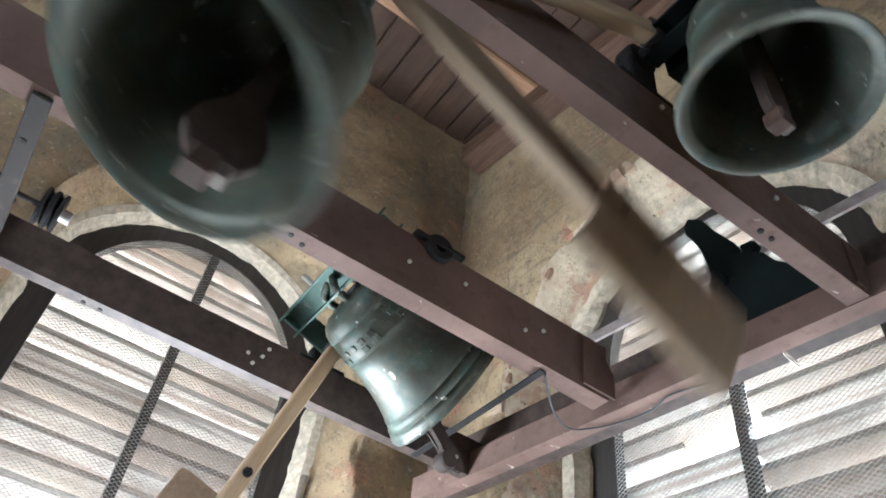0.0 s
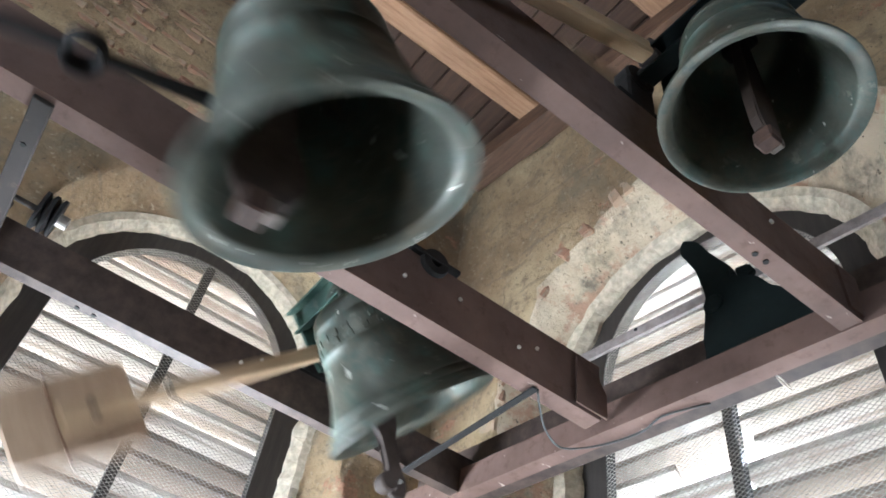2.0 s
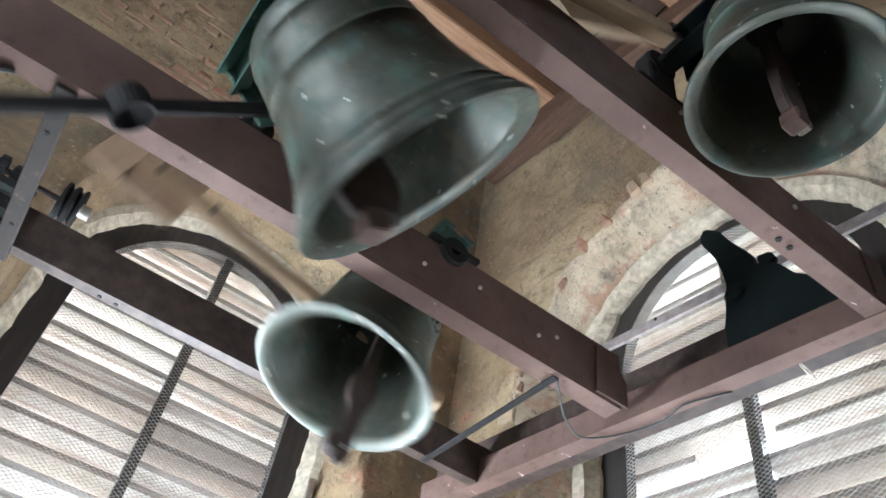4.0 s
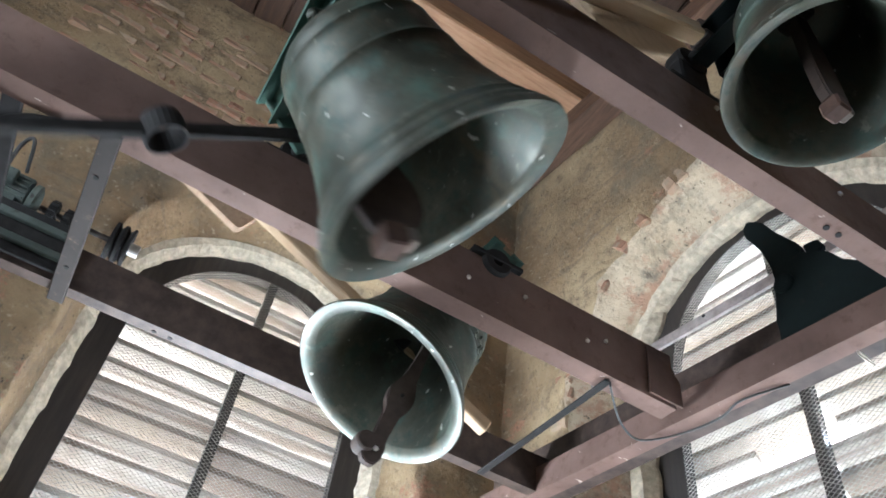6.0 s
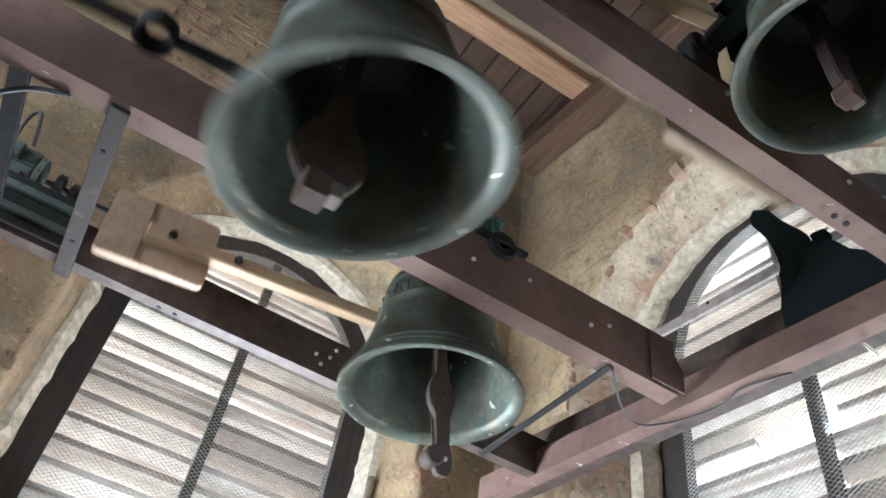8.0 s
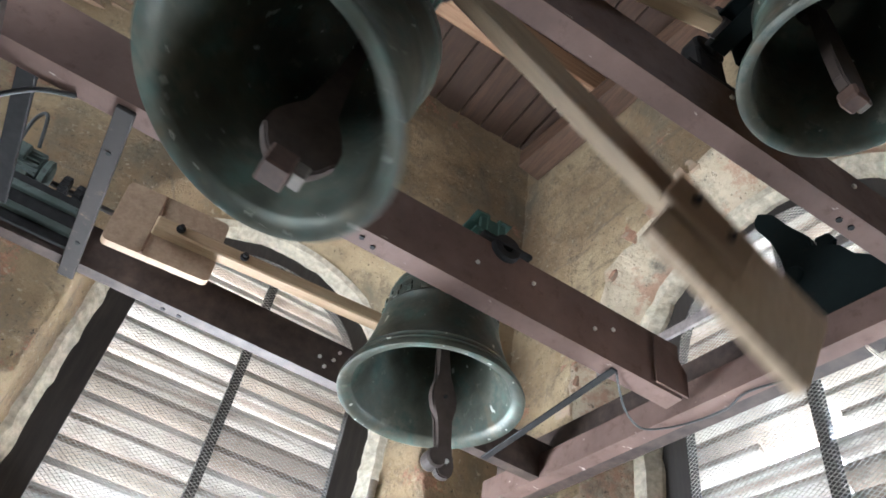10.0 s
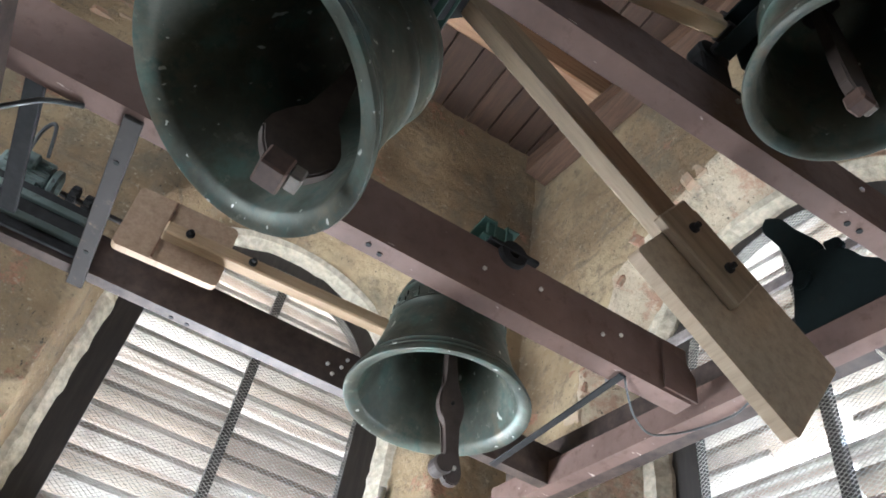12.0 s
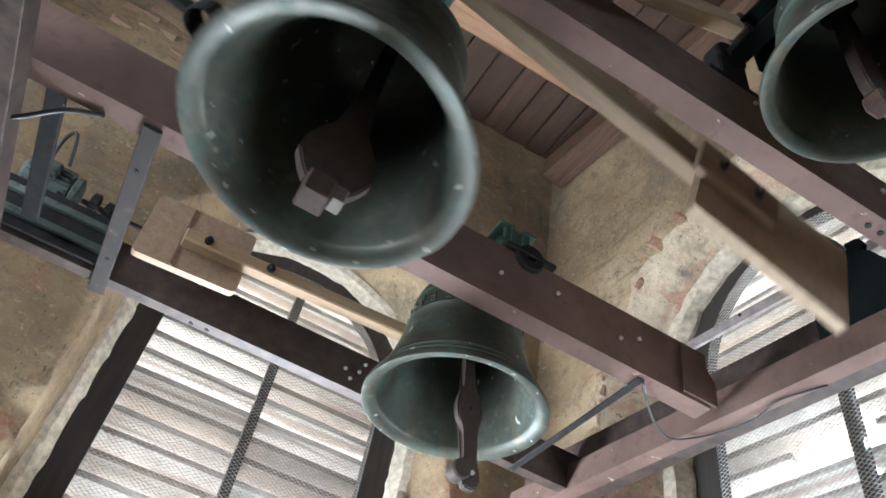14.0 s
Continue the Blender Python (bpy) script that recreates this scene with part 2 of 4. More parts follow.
def box(bm, lo, hi, bevel=0.0, m=None):
    """A box between two corners, with worn edges."""
    lo, hi = Vector(lo), Vector(hi)
    r = bmesh.ops.create_cube(bm, size=1.0)
    vs = r["verts"]
    for v in vs:
        v.co = Vector([(lo[i] + hi[i]) / 2 + v.co[i] * (hi[i] - lo[i]) for i in range(3)])
    if bevel:
        es = list({e for v in vs for e in v.link_edges})
        vs = list({v for f in bmesh.ops.bevel(bm, geom=es, offset=bevel, segments=1, affect="EDGES")["faces"] for v in f.verts} | {v for v in vs if v.is_valid})
    if m is not None:
        bmesh.ops.transform(bm, matrix=m, verts=[v for v in vs if v.is_valid])
    return bm


def boxed(lo, hi, bevel=0.0, m=None):
    return box(bmesh.new(), lo, hi, bevel, m)


def tube(bm, points, r, sides=8, taper=None, caps=True):
    """A round bar along points."""
    points = [Vector(p) for p in points]
    rings = []
    for i, p in enumerate(points):
        a = points[max(i - 1, 0)]
        b = points[min(i + 1, len(points) - 1)]
        q = (b - a).to_track_quat("Z", "Y")
        rr = taper[i] if taper else r
        rings.append([bm.verts.new(p + q @ Vector((rr * math.cos(k * 2 * math.pi / sides), rr * math.sin(k * 2 * math.pi / sides), 0))) for k in range(sides)])
    for a, b in zip(rings, rings[1:]):
        for k in range(sides):
            bm.faces.new((a[k], a[(k + 1) % sides], b[(k + 1) % sides], b[k]))
    if caps:
        bm.faces.new(rings[0][::-1])
        bm.faces.new(rings[-1])
    return bm


def lathe(bm, profile, n=64, m=None):
    """Turns a closed profile of (radius, height) about z."""
    rings = []
    for r, z in profile:
        if r < 1e-5:
            rings.append([bm.verts.new((0, 0, z))])
        else:
            rings.append([bm.verts.new((r * math.cos(2 * math.pi * k / n), r * math.sin(2 * math.pi * k / n), z)) for k in range(n)])
    for a, b in zip(rings, rings[1:]):
        for k in range(n):
            j = (k + 1) % n
            q = [a[k % len(a)], a[j % len(a)], b[j % len(b)], b[k % len(b)]]
            q = list(dict.fromkeys(q))
            if len(q) > 2:
                bm.faces.new(q)
    if m is not None:
        bmesh.ops.transform(bm, matrix=m, verts=bm.verts)
    return bm


def extruded(bm, outline, a, b, axes):
    """A prism: the outline lies in the plane of the first two axes and runs from a to b along the third."""
    def at(p, w):
        v = [0, 0, 0]
        v[axes[0]], v[axes[1]], v[axes[2]] = p[0], p[1], w
        return bm.verts.new(v)
    lo, hi = [at(p, a) for p in outline], [at(p, b) for p in outline]
    n = len(outline)
    for k in range(n):
        bm.faces.new((lo[k], lo[(k + 1) % n], hi[(k + 1) % n], hi[k]))
    bm.faces.new(lo[::-1])
    bm.faces.new(hi)
    return bm


def spline(points, n=10):
    """Points on a smooth curve through the given ones."""
    p = [Vector(v) for v in points]
    p = [p[0] * 2 - p[1]] + p + [p[-1] * 2 - p[-2]]
    out = []
    for i in range(1, len(p) - 2):
        a, b, c, d = p[i - 1:i + 3]
        for k in range(n):
            t = k / n
            out.append(0.5 * ((2 * b) + (c - a) * t + (2 * a - 5 * b + 4 * c - d) * t * t + (3 * b - a - 3 * c + d) * t ** 3))
    return out + [p[-2]]


# ---- walls with arched, splayed windows ----
def arch_outline(s0, zc, r, zb, hw=None):
    """Points round an arched opening, counter-clockwise from its lower corner: always the same number of them."""
    hw = hw or r
    pts = [(s0 - hw + 2 * hw * k / 10, zb) for k in range(10)]
    pts += [(s0 + hw, zb + (zc - zb) * k / 48) for k in range(48)]
    pts += [(s0 + hw * math.cos(a), zc + r * math.sin(a)) for a in (math.pi * k / 72 for k in range(73))]
    pts += [(s0 - hw, zc - (zc - zb) * k / 48) for k in range(1, 48)]
    return pts


def rect_outline(inner, lo, hi, centre):
    """The outer rectangle, met by rays from the centre through the inner points."""
    out = []
    for s, z in inner:
        ds, dz = s - centre[0], z - centre[1]
        ks = [(hi[0] - centre[0]) / ds if ds > 1e-9 else (lo[0] - centre[0]) / ds if ds < -1e-9 else 1e9,
              (hi[1] - centre[1]) / dz if dz > 1e-9 else (lo[1] - centre[1]) / dz if dz < -1e-9 else 1e9]
        k = min(ks)
        out.append((centre[0] + ds * k, centre[1] + dz * k))
    # the corners themselves
    for c in ((lo[0], lo[1]), (hi[0], lo[1]), (hi[0], hi[1]), (lo[0], hi[1])):
        i = min(range(len(out)), key=lambda j: (out[j][0] - c[0]) ** 2 + (out[j][1] - c[1]) ** 2)
        out[i] = c
    return out


def bulge(w, rough=0.018):
    """How far the uneven face of a wall lies behind its plane."""
    return noise.fractal(w * 1.7, 0.6, 2.1, 5) * rough * 1.6 + noise.fractal(w * 9.0, 0.7, 2.0, 3) * rough * 0.45


def arched_wall(name, to_world, lo, hi, face, window, depth, thick, reveal, rough=0.018):
    """A thick wall whose arched opening narrows from the room to the window."""
    o_in, o_win = arch_outline(*face), arch_outline(*window)
    rect = rect_outline(o_in, lo, hi, (face[0], face[1] - 0.4))
    bm = bmesh.new()
    rings, mats = [], []

    def ring(pts, d, wobble):
        vs = []
        for s, z in pts:
            w = to_world(s, d, z)
            j = bulge(w, rough)
            j2 = noise.fractal(w * 5 + Vector((7, 3, 1)), 0.7, 2.0, 4) * rough * 0.7
            vs.append(bm.verts.new(to_world(s + j2 * wobble, d + j * wobble, z + j2 * wobble)))
        rings.append(vs)

    K = 26
    for k in range(K):
        f = 1 - (1 - k / K) ** 1.0
        ring([(a[0] + (b[0] - a[0]) * f, a[1] + (b[1] - a[1]) * f) for a, b in zip(rect, o_in)], 0.0, 0 if k == 0 else 1)
        mats.append(0)
    ring(o_in, 0.006, 2.2)
    mats[-1] = 0
    for k in range(1, 10):
        f = k / 10
        mats.append(1)
        ring([(a[0] + (b[0] - a[0]) * f, a[1] + (b[1] - a[1]) * f) for a, b in zip(o_in, o_win)], depth * f, 1.2)
    mats.append(1)
    ring(o_win, depth, 0.2)
    mats.append(1)
    ring(o_win, thick, 0)
    mats.append(0)
    ring(rect, thick, 0)
    mats.append(0)
    rings.append(rings[0])
    for a, b, mi in zip(rings, rings[1:], mats):
        n = len(a)
        for k in range(n):
            f = bm.faces.new((a[k], a[(k + 1) % n], b[(k + 1) % n], b[k]))
            f.material_index, f.smooth = mi, True
    return tagged(mesh_object(name, bm, [PLASTER, reveal]), "thick old plastered masonry wall with bare brick patches", "wall", kind="structure")


def plain_wall(name, to_world, lo, hi, opening, thick):
    """An unseen plain wall closing the place, with one rectangular opening added for light."""
    s0, s1, z0, z1 = opening
    ss, zs = [lo[0], s0, s1, hi[0]], [lo[1], z0, z1, hi[1]]
    bm = bmesh.new()
    for i in range(3):
        for j in range(3):
            if i == j == 1:
                continue
            c = [to_world(a, d, b) for d in (0, thick) for a, b in ((ss[i], zs[j]), (ss[i + 1], zs[j]), (ss[i + 1], zs[j + 1]), (ss[i], zs[j + 1]))]
            v = [bm.verts.new(p) for p in c]
            for q in ((0, 1, 2, 3), (7, 6, 5, 4), (0, 1, 5, 4), (1, 2, 6, 5), (2, 3, 7, 6), (3, 0, 4, 7)):
                bm.faces.new([v[k] for k in q])
    return tagged(mesh_object(name, bm, PLASTER), "plain old plastered tower wall", "wall", kind="structure")


WIN_L = dict(s0=0.50, zc=3.76, r=0.725, hw=0.80, zb=1.9)
WIN_R = dict(s0=1.235, zc=3.86, r=0.69, hw=0.80, zb=1.9)
FACE_L, FACE_R = (0.53, 3.83, 0.885, 1.8), (1.08, 3.60, 1.175, 1.8)
arched_wall("wall_north", left_map, (-2.2, 0), (1.87, 6.2), FACE_L, (WIN_L["s0"], WIN_L["zc"], WIN_L["r"], WIN_L["zb"], WIN_L["hw"]), 0.36, 0.62, PLASTER)
arched_wall("wall_east", right_map, (-2.6, 0), (2.77, 6.2), FACE_R, (WIN_R["s0"], WIN_R["zc"], WIN_R["r"], WIN_R["zb"], WIN_R["hw"]), 0.30, 0.58, LIMEWASH)
plain_wall("wall_south", back_map, (-2.6, 0), (2.3, 6.2), (-0.95, 0.35, 2.0, 4.3), 0.5)
plain_wall("wall_west", west_map, (-3.1, 0), (2.2, 6.2), (-1.73, -0.67, 1.9, 4.3), 0.5)


def arched_window(name, to_world, win, depth, label, gap_at=None):
    """Dark frame, mullion, tilted slats and a wire mesh on the room side."""
    s0, zc, r, zb, hw = win["s0"], win["zc"], win["r"], win["zb"], win["hw"]
    th = thing(name, Matrix.Identity(4), label, "louvred window", kind="structure")
    ri, ring_w = 0.61, 0.10
    bm = bmesh.new()
    out, inn = arch_outline(s0, zc, r - 0.004, zb + 0.004, hw - 0.004), arch_outline(s0, zc, ri, zb + ring_w)
    rows = [[bm.verts.new(to_world(s, d, z)) for s, z in o] for o, d in ((out, depth + 0.03), (inn, depth + 0.03), (inn, depth + 0.10), (out, depth + 0.10))]
    rows.append(rows[0])
    for a, b in zip(rows, rows[1:]):
        n = len(a)
        for k in range(n):
            bm.faces.new((a[k], a[(k + 1) % n], b[(k + 1) % n], b[k]))
    part("window_frame", bm, FRAME, th)
    bm = bmesh.new()
    o1 = arch_outline(s0, zc, r + 0.02, zb + 0.004, hw + 0.035)
    o2 = [(a + 0.014 * noise.fractal(Vector((a * 9, b * 13, 1)), 0.7, 2.1, 4), b + 0.012 * noise.fractal(Vector((a * 9, b * 9, 5)), 0.7, 2.1, 3)) for a, b in arch_outline(s0, zc, r - 0.032, zb + 0.03, hw - 0.062)]
    o3 = [(a + 0.016 * noise.fractal(Vector((a * 11, b * 17, 3)), 0.7, 2.1, 4), b + 0.008 * noise.fractal(Vector((a * 11, b * 9, 9)), 0.7, 2.1, 3)) for a, b in arch_outline(s0, zc, r - 0.010, zb + 0.010, hw - 0.018)]
    rows = [[bm.verts.new(to_world(a, d, b)) for a, b in o] for o, d in ((o1, depth - 0.065), (o3, depth - 0.050), (o2, depth + 0.006), (o2, depth + 0.029), (o1, depth + 0.029))]
    rows.append(rows[0])
    for a, b in zip(rows, rows[1:]):
        n = len(a)
        for k in range(n):
            bm.faces.new((a[k], a[(k + 1) % n], b[(k + 1) % n], b[k]))
    part("mortar_rim", bm, MORTAR, th, "pale chipped mortar rim")

    def half(z):
        return ri if z <= zc else math.sqrt(max(ri * ri - (z - zc) ** 2, 0))

    def slab(bm, c):
        v = [bm.verts.new(to_world(*p)) for p in c]
        for q in ((0, 1, 2, 3), (7, 6, 5, 4), (0, 1, 5, 4), (1, 2, 6, 5), (2, 3, 7, 6), (3, 0, 4, 7)):
            bm.faces.new([v[k] for k in q])

    w = 0.024
    bm = bmesh.new()
    slab(bm, [(s0 - w, depth + 0.045, zb + ring_w), (s0 + w, depth + 0.045, zb + ring_w), (s0 + w, depth + 0.045, zc + ri), (s0 - w, depth + 0.045, zc + ri),
              (s0 - w, depth + 0.09, zb + ring_w), (s0 + w, depth + 0.09, zb + ring_w), (s0 + w, depth + 0.09, zc + ri), (s0 - w, depth + 0.09, zc + ri)])
    part("mullion", bm, FRAME, th)
    # slats: the outer edge hangs lower
    pitch, run, drop, tk = 0.112, 0.125, 0.095, 0.030
    rnd = random.Random(name)
    z = zb + ring_w + 0.1
    while z < zc + r + 0.09:
        for side in (-1, 1):
            h = hw if z - 0.095 <= zc else math.sqrt(max(r * r - (z - 0.095 - zc) ** 2, 0))
            if h < 0.05:
                continue
            a, b = (s0 - h - 0.01, s0 - 0.004) if side < 0 else (s0 + 0.004, s0 + h + 0.01)
            e, f = rnd.uniform(-0.006, 0.006), rnd.uniform(-0.006, 0.006)
            lift = rnd.uniform(-0.008, 0.008)
            if gap_at and abs(z - gap_at) < pitch / 2:      # a broken slat
                a, b = (a, b - 0.06) if side < 0 else (a + 0.30, b)
            d0, d1 = depth + 0.10, depth + 0.10 + run
            bm = bmesh.new()
            slab(bm, [(a, d0, z + e), (b, d0, z + f), (b, d1, z + f - drop + lift), (a, d1, z + e - drop + lift),
                      (a, d0, z + e + tk), (b, d0, z + f + tk), (b, d1, z + f - drop + lift + tk), (a, d1, z + e - drop + lift + tk)])
            part("slat", bm, SLAT, th)
        z += pitch
    # wire mesh: crossing diagonals, cut to the arch
    bm = bmesh.new()
    step, wr, d = 0.019, 0.001, depth + 0.036
    slope = 0.62

    def inside(s, z):
        return zb + ring_w - 0.02 < z and abs(s - s0) < (ri + 0.02 if z <= zc else math.sqrt(max((ri + 0.02) ** 2 - (z - zc) ** 2, 0)))

    for sg in (-1, 1):
        c = zb - 2
        while c < zc + 2:
            run_pts = []
            k = -ri - 0.02
            while k <= ri + 0.02:
                if inside(s0 + k, c + sg * slope * k) and c + sg * slope * k > 2.35:
                    run_pts.append(k)
                k += 0.02
            if len(run_pts) > 1:
                a, b = run_pts[0], run_pts[-1]
                p, q = (s0 + a, c + sg * slope * a), (s0 + b, c + sg * slope * b)
                o = wr * sg
                slab(bm, [(p[0], d + o - wr, p[1] - wr), (q[0], d + o - wr, q[1] - wr), (q[0], d + o - wr, q[1] + wr), (p[0], d + o - wr, p[1] + wr),
                          (p[0], d + o + wr, p[1] - wr), (q[0], d + o + wr, q[1] - wr), (q[0], d + o + wr, q[1] + wr), (p[0], d + o + wr, p[1] + wr)])
            c += step
    tagged(part("wire_mesh", bm, WIRE, th, "fine galvanised wire mesh"), kind="stuff")
    return th


arched_window("window_1", left_map, WIN_L, 0.36, "arched window with weathered louvre slats behind wire mesh")
arched_window("window_2", right_map, WIN_R, 0.30, "arched louvred window with wire mesh and one broken slat", 3.37)


# daylight from outside, low, so that it strikes the slats from beneath
def outside_light(name, to_world, s, d, z, s_to, z_to, w, h, power, tint=(1.0, 0.98, 0.95)):
    return area_lamp(name, to_world(s, d, z), to_world(s_to, 0.4, z_to), w, h, power, tint)


DAY, COOL = (0.90, 0.96, 1.0), (0.86, 0.94, 1.0)
outside_light("daylight_north", left_map, 0.5, 2.4, 5.2, 0.5, 3.2, 3.2, 2.4, 1900, (1.0, 0.96, 0.90))
outside_light("daylight_east", right_map, 1.2, 2.4, 5.2, 1.2, 3.2, 3.2, 2.4, 4000, COOL)
outside_light("bounce_north", left_map, 0.5, 1.7, 1.9, 0.5, 3.4, 2.4, 1.4, 60, DAY)
outside_light("bounce_east", right_map, 1.2, 1.7, 1.9, 1.2, 3.4, 2.4, 1.4, 60, COOL)
# lamps below view in both windows, and fill added behind the camera
area_lamp("lower_light_north", left_map(0.5, 0.30, 2.1), left_map(1.5, -1.2, 3.3), 1.2, 0.5, 52, (1.0, 0.97, 0.93))
area_lamp("lower_light_east", right_map(1.2, 0.24, 2.1), right_map(0.6, -1.5, 1.8), 1.2, 0.5, 16, (1.0, 0.97, 0.93))
# These two fill lamps are added, in openings that are never in view.
area_lamp("daylight_south", (0.3, -2.1, 3.1), (0.4, -0.9, 0.0), 1.2, 2.0, 4, DAY)
area_lamp("daylight_west", (-2.2, 1.2, 3.1), (1.8, 1.5, 4.5), 1.0, 2.2, 38, (1.0, 0.97, 0.92))

# ---- floor, ground, ceiling ----
# The unseen floor is pale so that it bounces light up at the bells.
tagged(mesh_object("floor", boxed((-2.6, -2.5, -0.2), (2.9, 3.6, 0.0)), FLOOR), "unseen wooden belfry floor, pale to bounce light up", "floor", kind="structure")
bm = bmesh.new()
bmesh.ops.create_grid(bm, x_segments=8, y_segments=8, size=2000)
for v in bm.verts:
    v.co.z = -11
tagged(mesh_object("ground", bm, GROUND), "pale sunlit ground far below the tower", "ground", kind="structure")

bm = bmesh.new()
box(bm, (-2.7, -2.6, 6.16), (2.9, 3.6, 6.3))
x = -2.5
rnd = random.Random(4)
while x < 2.7:                                  # boards
    wd = rnd.uniform(0.15, 0.21)
    dz = rnd.uniform(-0.008, 0.008)
    box(bm, (x, -2.5, 6.10 + dz), (x + wd - 0.012, 3.5, 6.135 + dz), 0.004)
    x += wd
ceiling = tagged(mesh_object("ceiling", bm, CEILING_BOARD), "dark reddish-brown boarded ceiling", "ceiling", kind="structure")

for y, x0, x1, z0, h, w in ((2.2, -2.3, 2.1, 5.86, 0.24, 0.17), (1.15, -2.3, 2.2, 5.86, 0.24, 0.16), (0.3, -2.3, 2.3, 5.86, 0.24, 0.17), (-0.7, -2.3, 2.4, 5.86, 0.24, 0.17)):
    tagged(mesh_object("ceiling_joist", boxed((x0, y - w / 2, z0), (x1, y + w / 2, z0 + h), 0.012), JOIST), "rough-sawn brown wooden ceiling joist", "joist", "ceiling joists", "structure")
bm = bmesh.new()
for a, b in ((-2.4, 2.62),):
    p = [right_map(a, -0.19, 5.70), right_map(b, -0.19, 5.70), right_map(b, -0.01, 5.70), right_map(a, -0.01, 5.70)]
    q = [v + Vector((0, 0, 0.16)) for v in p]
    vs = [bm.verts.new(v) for v in p + q]
    for f in ((0, 1, 2, 3), (7, 6, 5, 4), (0, 1, 5, 4), (1, 2, 6, 5), (2, 3, 7, 6), (3, 0, 4, 7)):
        bm.faces.new([vs[k] for k in f])
tagged(mesh_object("wall_plate", bm, OLD_WOOD_Y), "dark wooden wall plate under the ceiling", "beam", kind="structure")


# ---- steel frame ----
def channel(y0, h, fl, tw=0.009):
    """A channel's outline: the web at y0, flanges going away from it by fl."""
    s = 1 if fl > 0 else -1
    t = tw * 1.3
    return [(y0, 0), (y0 + fl, 0), (y0 + fl, t), (y0 + s * tw, t * 1.4), (y0 + s * tw, h - t * 1.4), (y0 + fl, h - t), (y0 + fl, h), (y0, h)]


def x_beam(label, y0, fl, x0, x1, h, holes=(), mat=None):
    th = thing("steel_beam", pose(x0, y0, BEAM_Z), label, "steel beam", "bell frame beams")
    bm = extruded(bmesh.new(), channel(0, h, fl), 0, x1 - x0, (1, 2, 0))
    part("channel", bm, mat or STEEL, th)
    for hx, hy in holes:
        bm = lathe(bmesh.new(), [(0, 0), (0.0085, 0), (0.0085, 0.003), (0, 0.003)], 12, pose(hx - x0, hy - y0, -0.0035))
        part("bolt_hole", bm, HOLE, th)
    return th


# B1 stands against the light; its shade is put in by the darker steel.
B1 = x_beam("red-oxide steel channel beam in front of the louvred window, its backlit shade painted in", 2.33, 0.052, -1.75, 1.70, 0.17, ((0.018, 2.366), (0.077, 2.364)), POST_SHADED)
B2 = x_beam("red-oxide painted steel channel beam of the bell frame", 1.555, 0.077, -1.75, 1.665, 0.235, ((0.42, 1.59), (0.465, 1.605)))
B3 = x_beam("red-oxide steel channel beam with a dark web", 0.672, 0.066, -1.75, 1.86, 0.21, ((1.395, 0.708), (1.439, 0.707)))


def d2_bar(name, label, d_in, d_out, s0, s1, z0, h, mat, kind="solid", category="steel beam", group=""):
    """A bar along the second wall, by its distances from the camera's corner of the plan."""
    m = Matrix.Translation(NRM * d_in + ALONG * s0 + Vector((0, 0, z0))) @ pose(0, 0, 0, 0, 0, math.degrees(SKEW))
    th = thing(name, m, label, category, group)
    w = d_out - d_in
    if kind == "channel":
        bm = extruded(bmesh.new(), channel(w, h, -w), 0, s1 - s0, (0, 2, 1))
    elif kind == "outward":
        bm = extruded(bmesh.new(), channel(0, h, w), 0, s1 - s0, (0, 2, 1))
    else:
        bm = boxed((0, 0, 0), (w, s1 - s0, h), 0.002)
    part("channel" if kind in ("channel", "outward") else "flat_bar", bm, mat, th)
    return th


B4 = d2_bar("steel_beam", "red-oxide steel channel cross beam before the second window", 1.885, 1.953, -1.9, 2.50, BEAM_Z - 0.004, 0.112, STEEL, "outward", group="bell frame beams")
d2_bar("steel_beam", "dark red-oxide steel beam standing behind the cross beam", 1.957, 2.02, -1.9, 2.50, BEAM_Z + 0.004, 0.258, POST_SHADED, "outward", group="bell frame beams")
tie = d2_bar("tie_bar", "thin grey steel tie bar across the second window", 2.03, 2.045, -0.7, 1.95, 3.60, 0.05, BAR, category="tie bar")
part("bolt_hole", lathe(bmesh.new(), [(0, 0), (0.008, 0), (0.008, 0.003), (0, 0.003)], 10, pose(-0.0035, 2.02, 0.035, 0, 90, 0)), HOLE, tie)


def y_bar(name, label, x0, x1, y0, y1, z0, h, mat, category, holes=()):
    th = thing(name, pose(x0, y0, z0), label, category, "frame struts")
    part("flat_bar", boxed((0, 0, 0), (x1 - x0, y1 - y0, h), 0.003), mat, th)
    for hx, hy in holes:
        part("bolt_hole", lathe(bmesh.new(), [(0, 0), (0.008, 0), (0.008, 0.003), (0, 0.003)], 10, pose(hx - x0, hy - y0, -0.0035)), HOLE, th)
    return th


y_bar("steel_strut", "grey flat steel strut bolted between two beams", -0.345, -0.29, 1.57, 2.41, BEAM_Z - 0.02, 0.016, GREY_STEEL, "strut", ((-0.32, 1.75), (-0.315, 2.2)))
y_bar("steel_strut", "dark angle strut bolted between two beams", 1.365, 1.395, 1.57, 2.36, BEAM_Z - 0.012, 0.008, IRON, "strut")
y_bar("steel_beam", "red-oxide steel post beam with large bolts", -0.86, -0.655, 0.67, 2.41, BEAM_Z - 0.11, 0.09, POST_SHADED, "steel beam")


y_bar("steel_strut", "dark steel strut behind the motor", -0.625, -0.57, 1.64, 2.25, BEAM_Z + 0.03, 0.02, IRON, "strut")


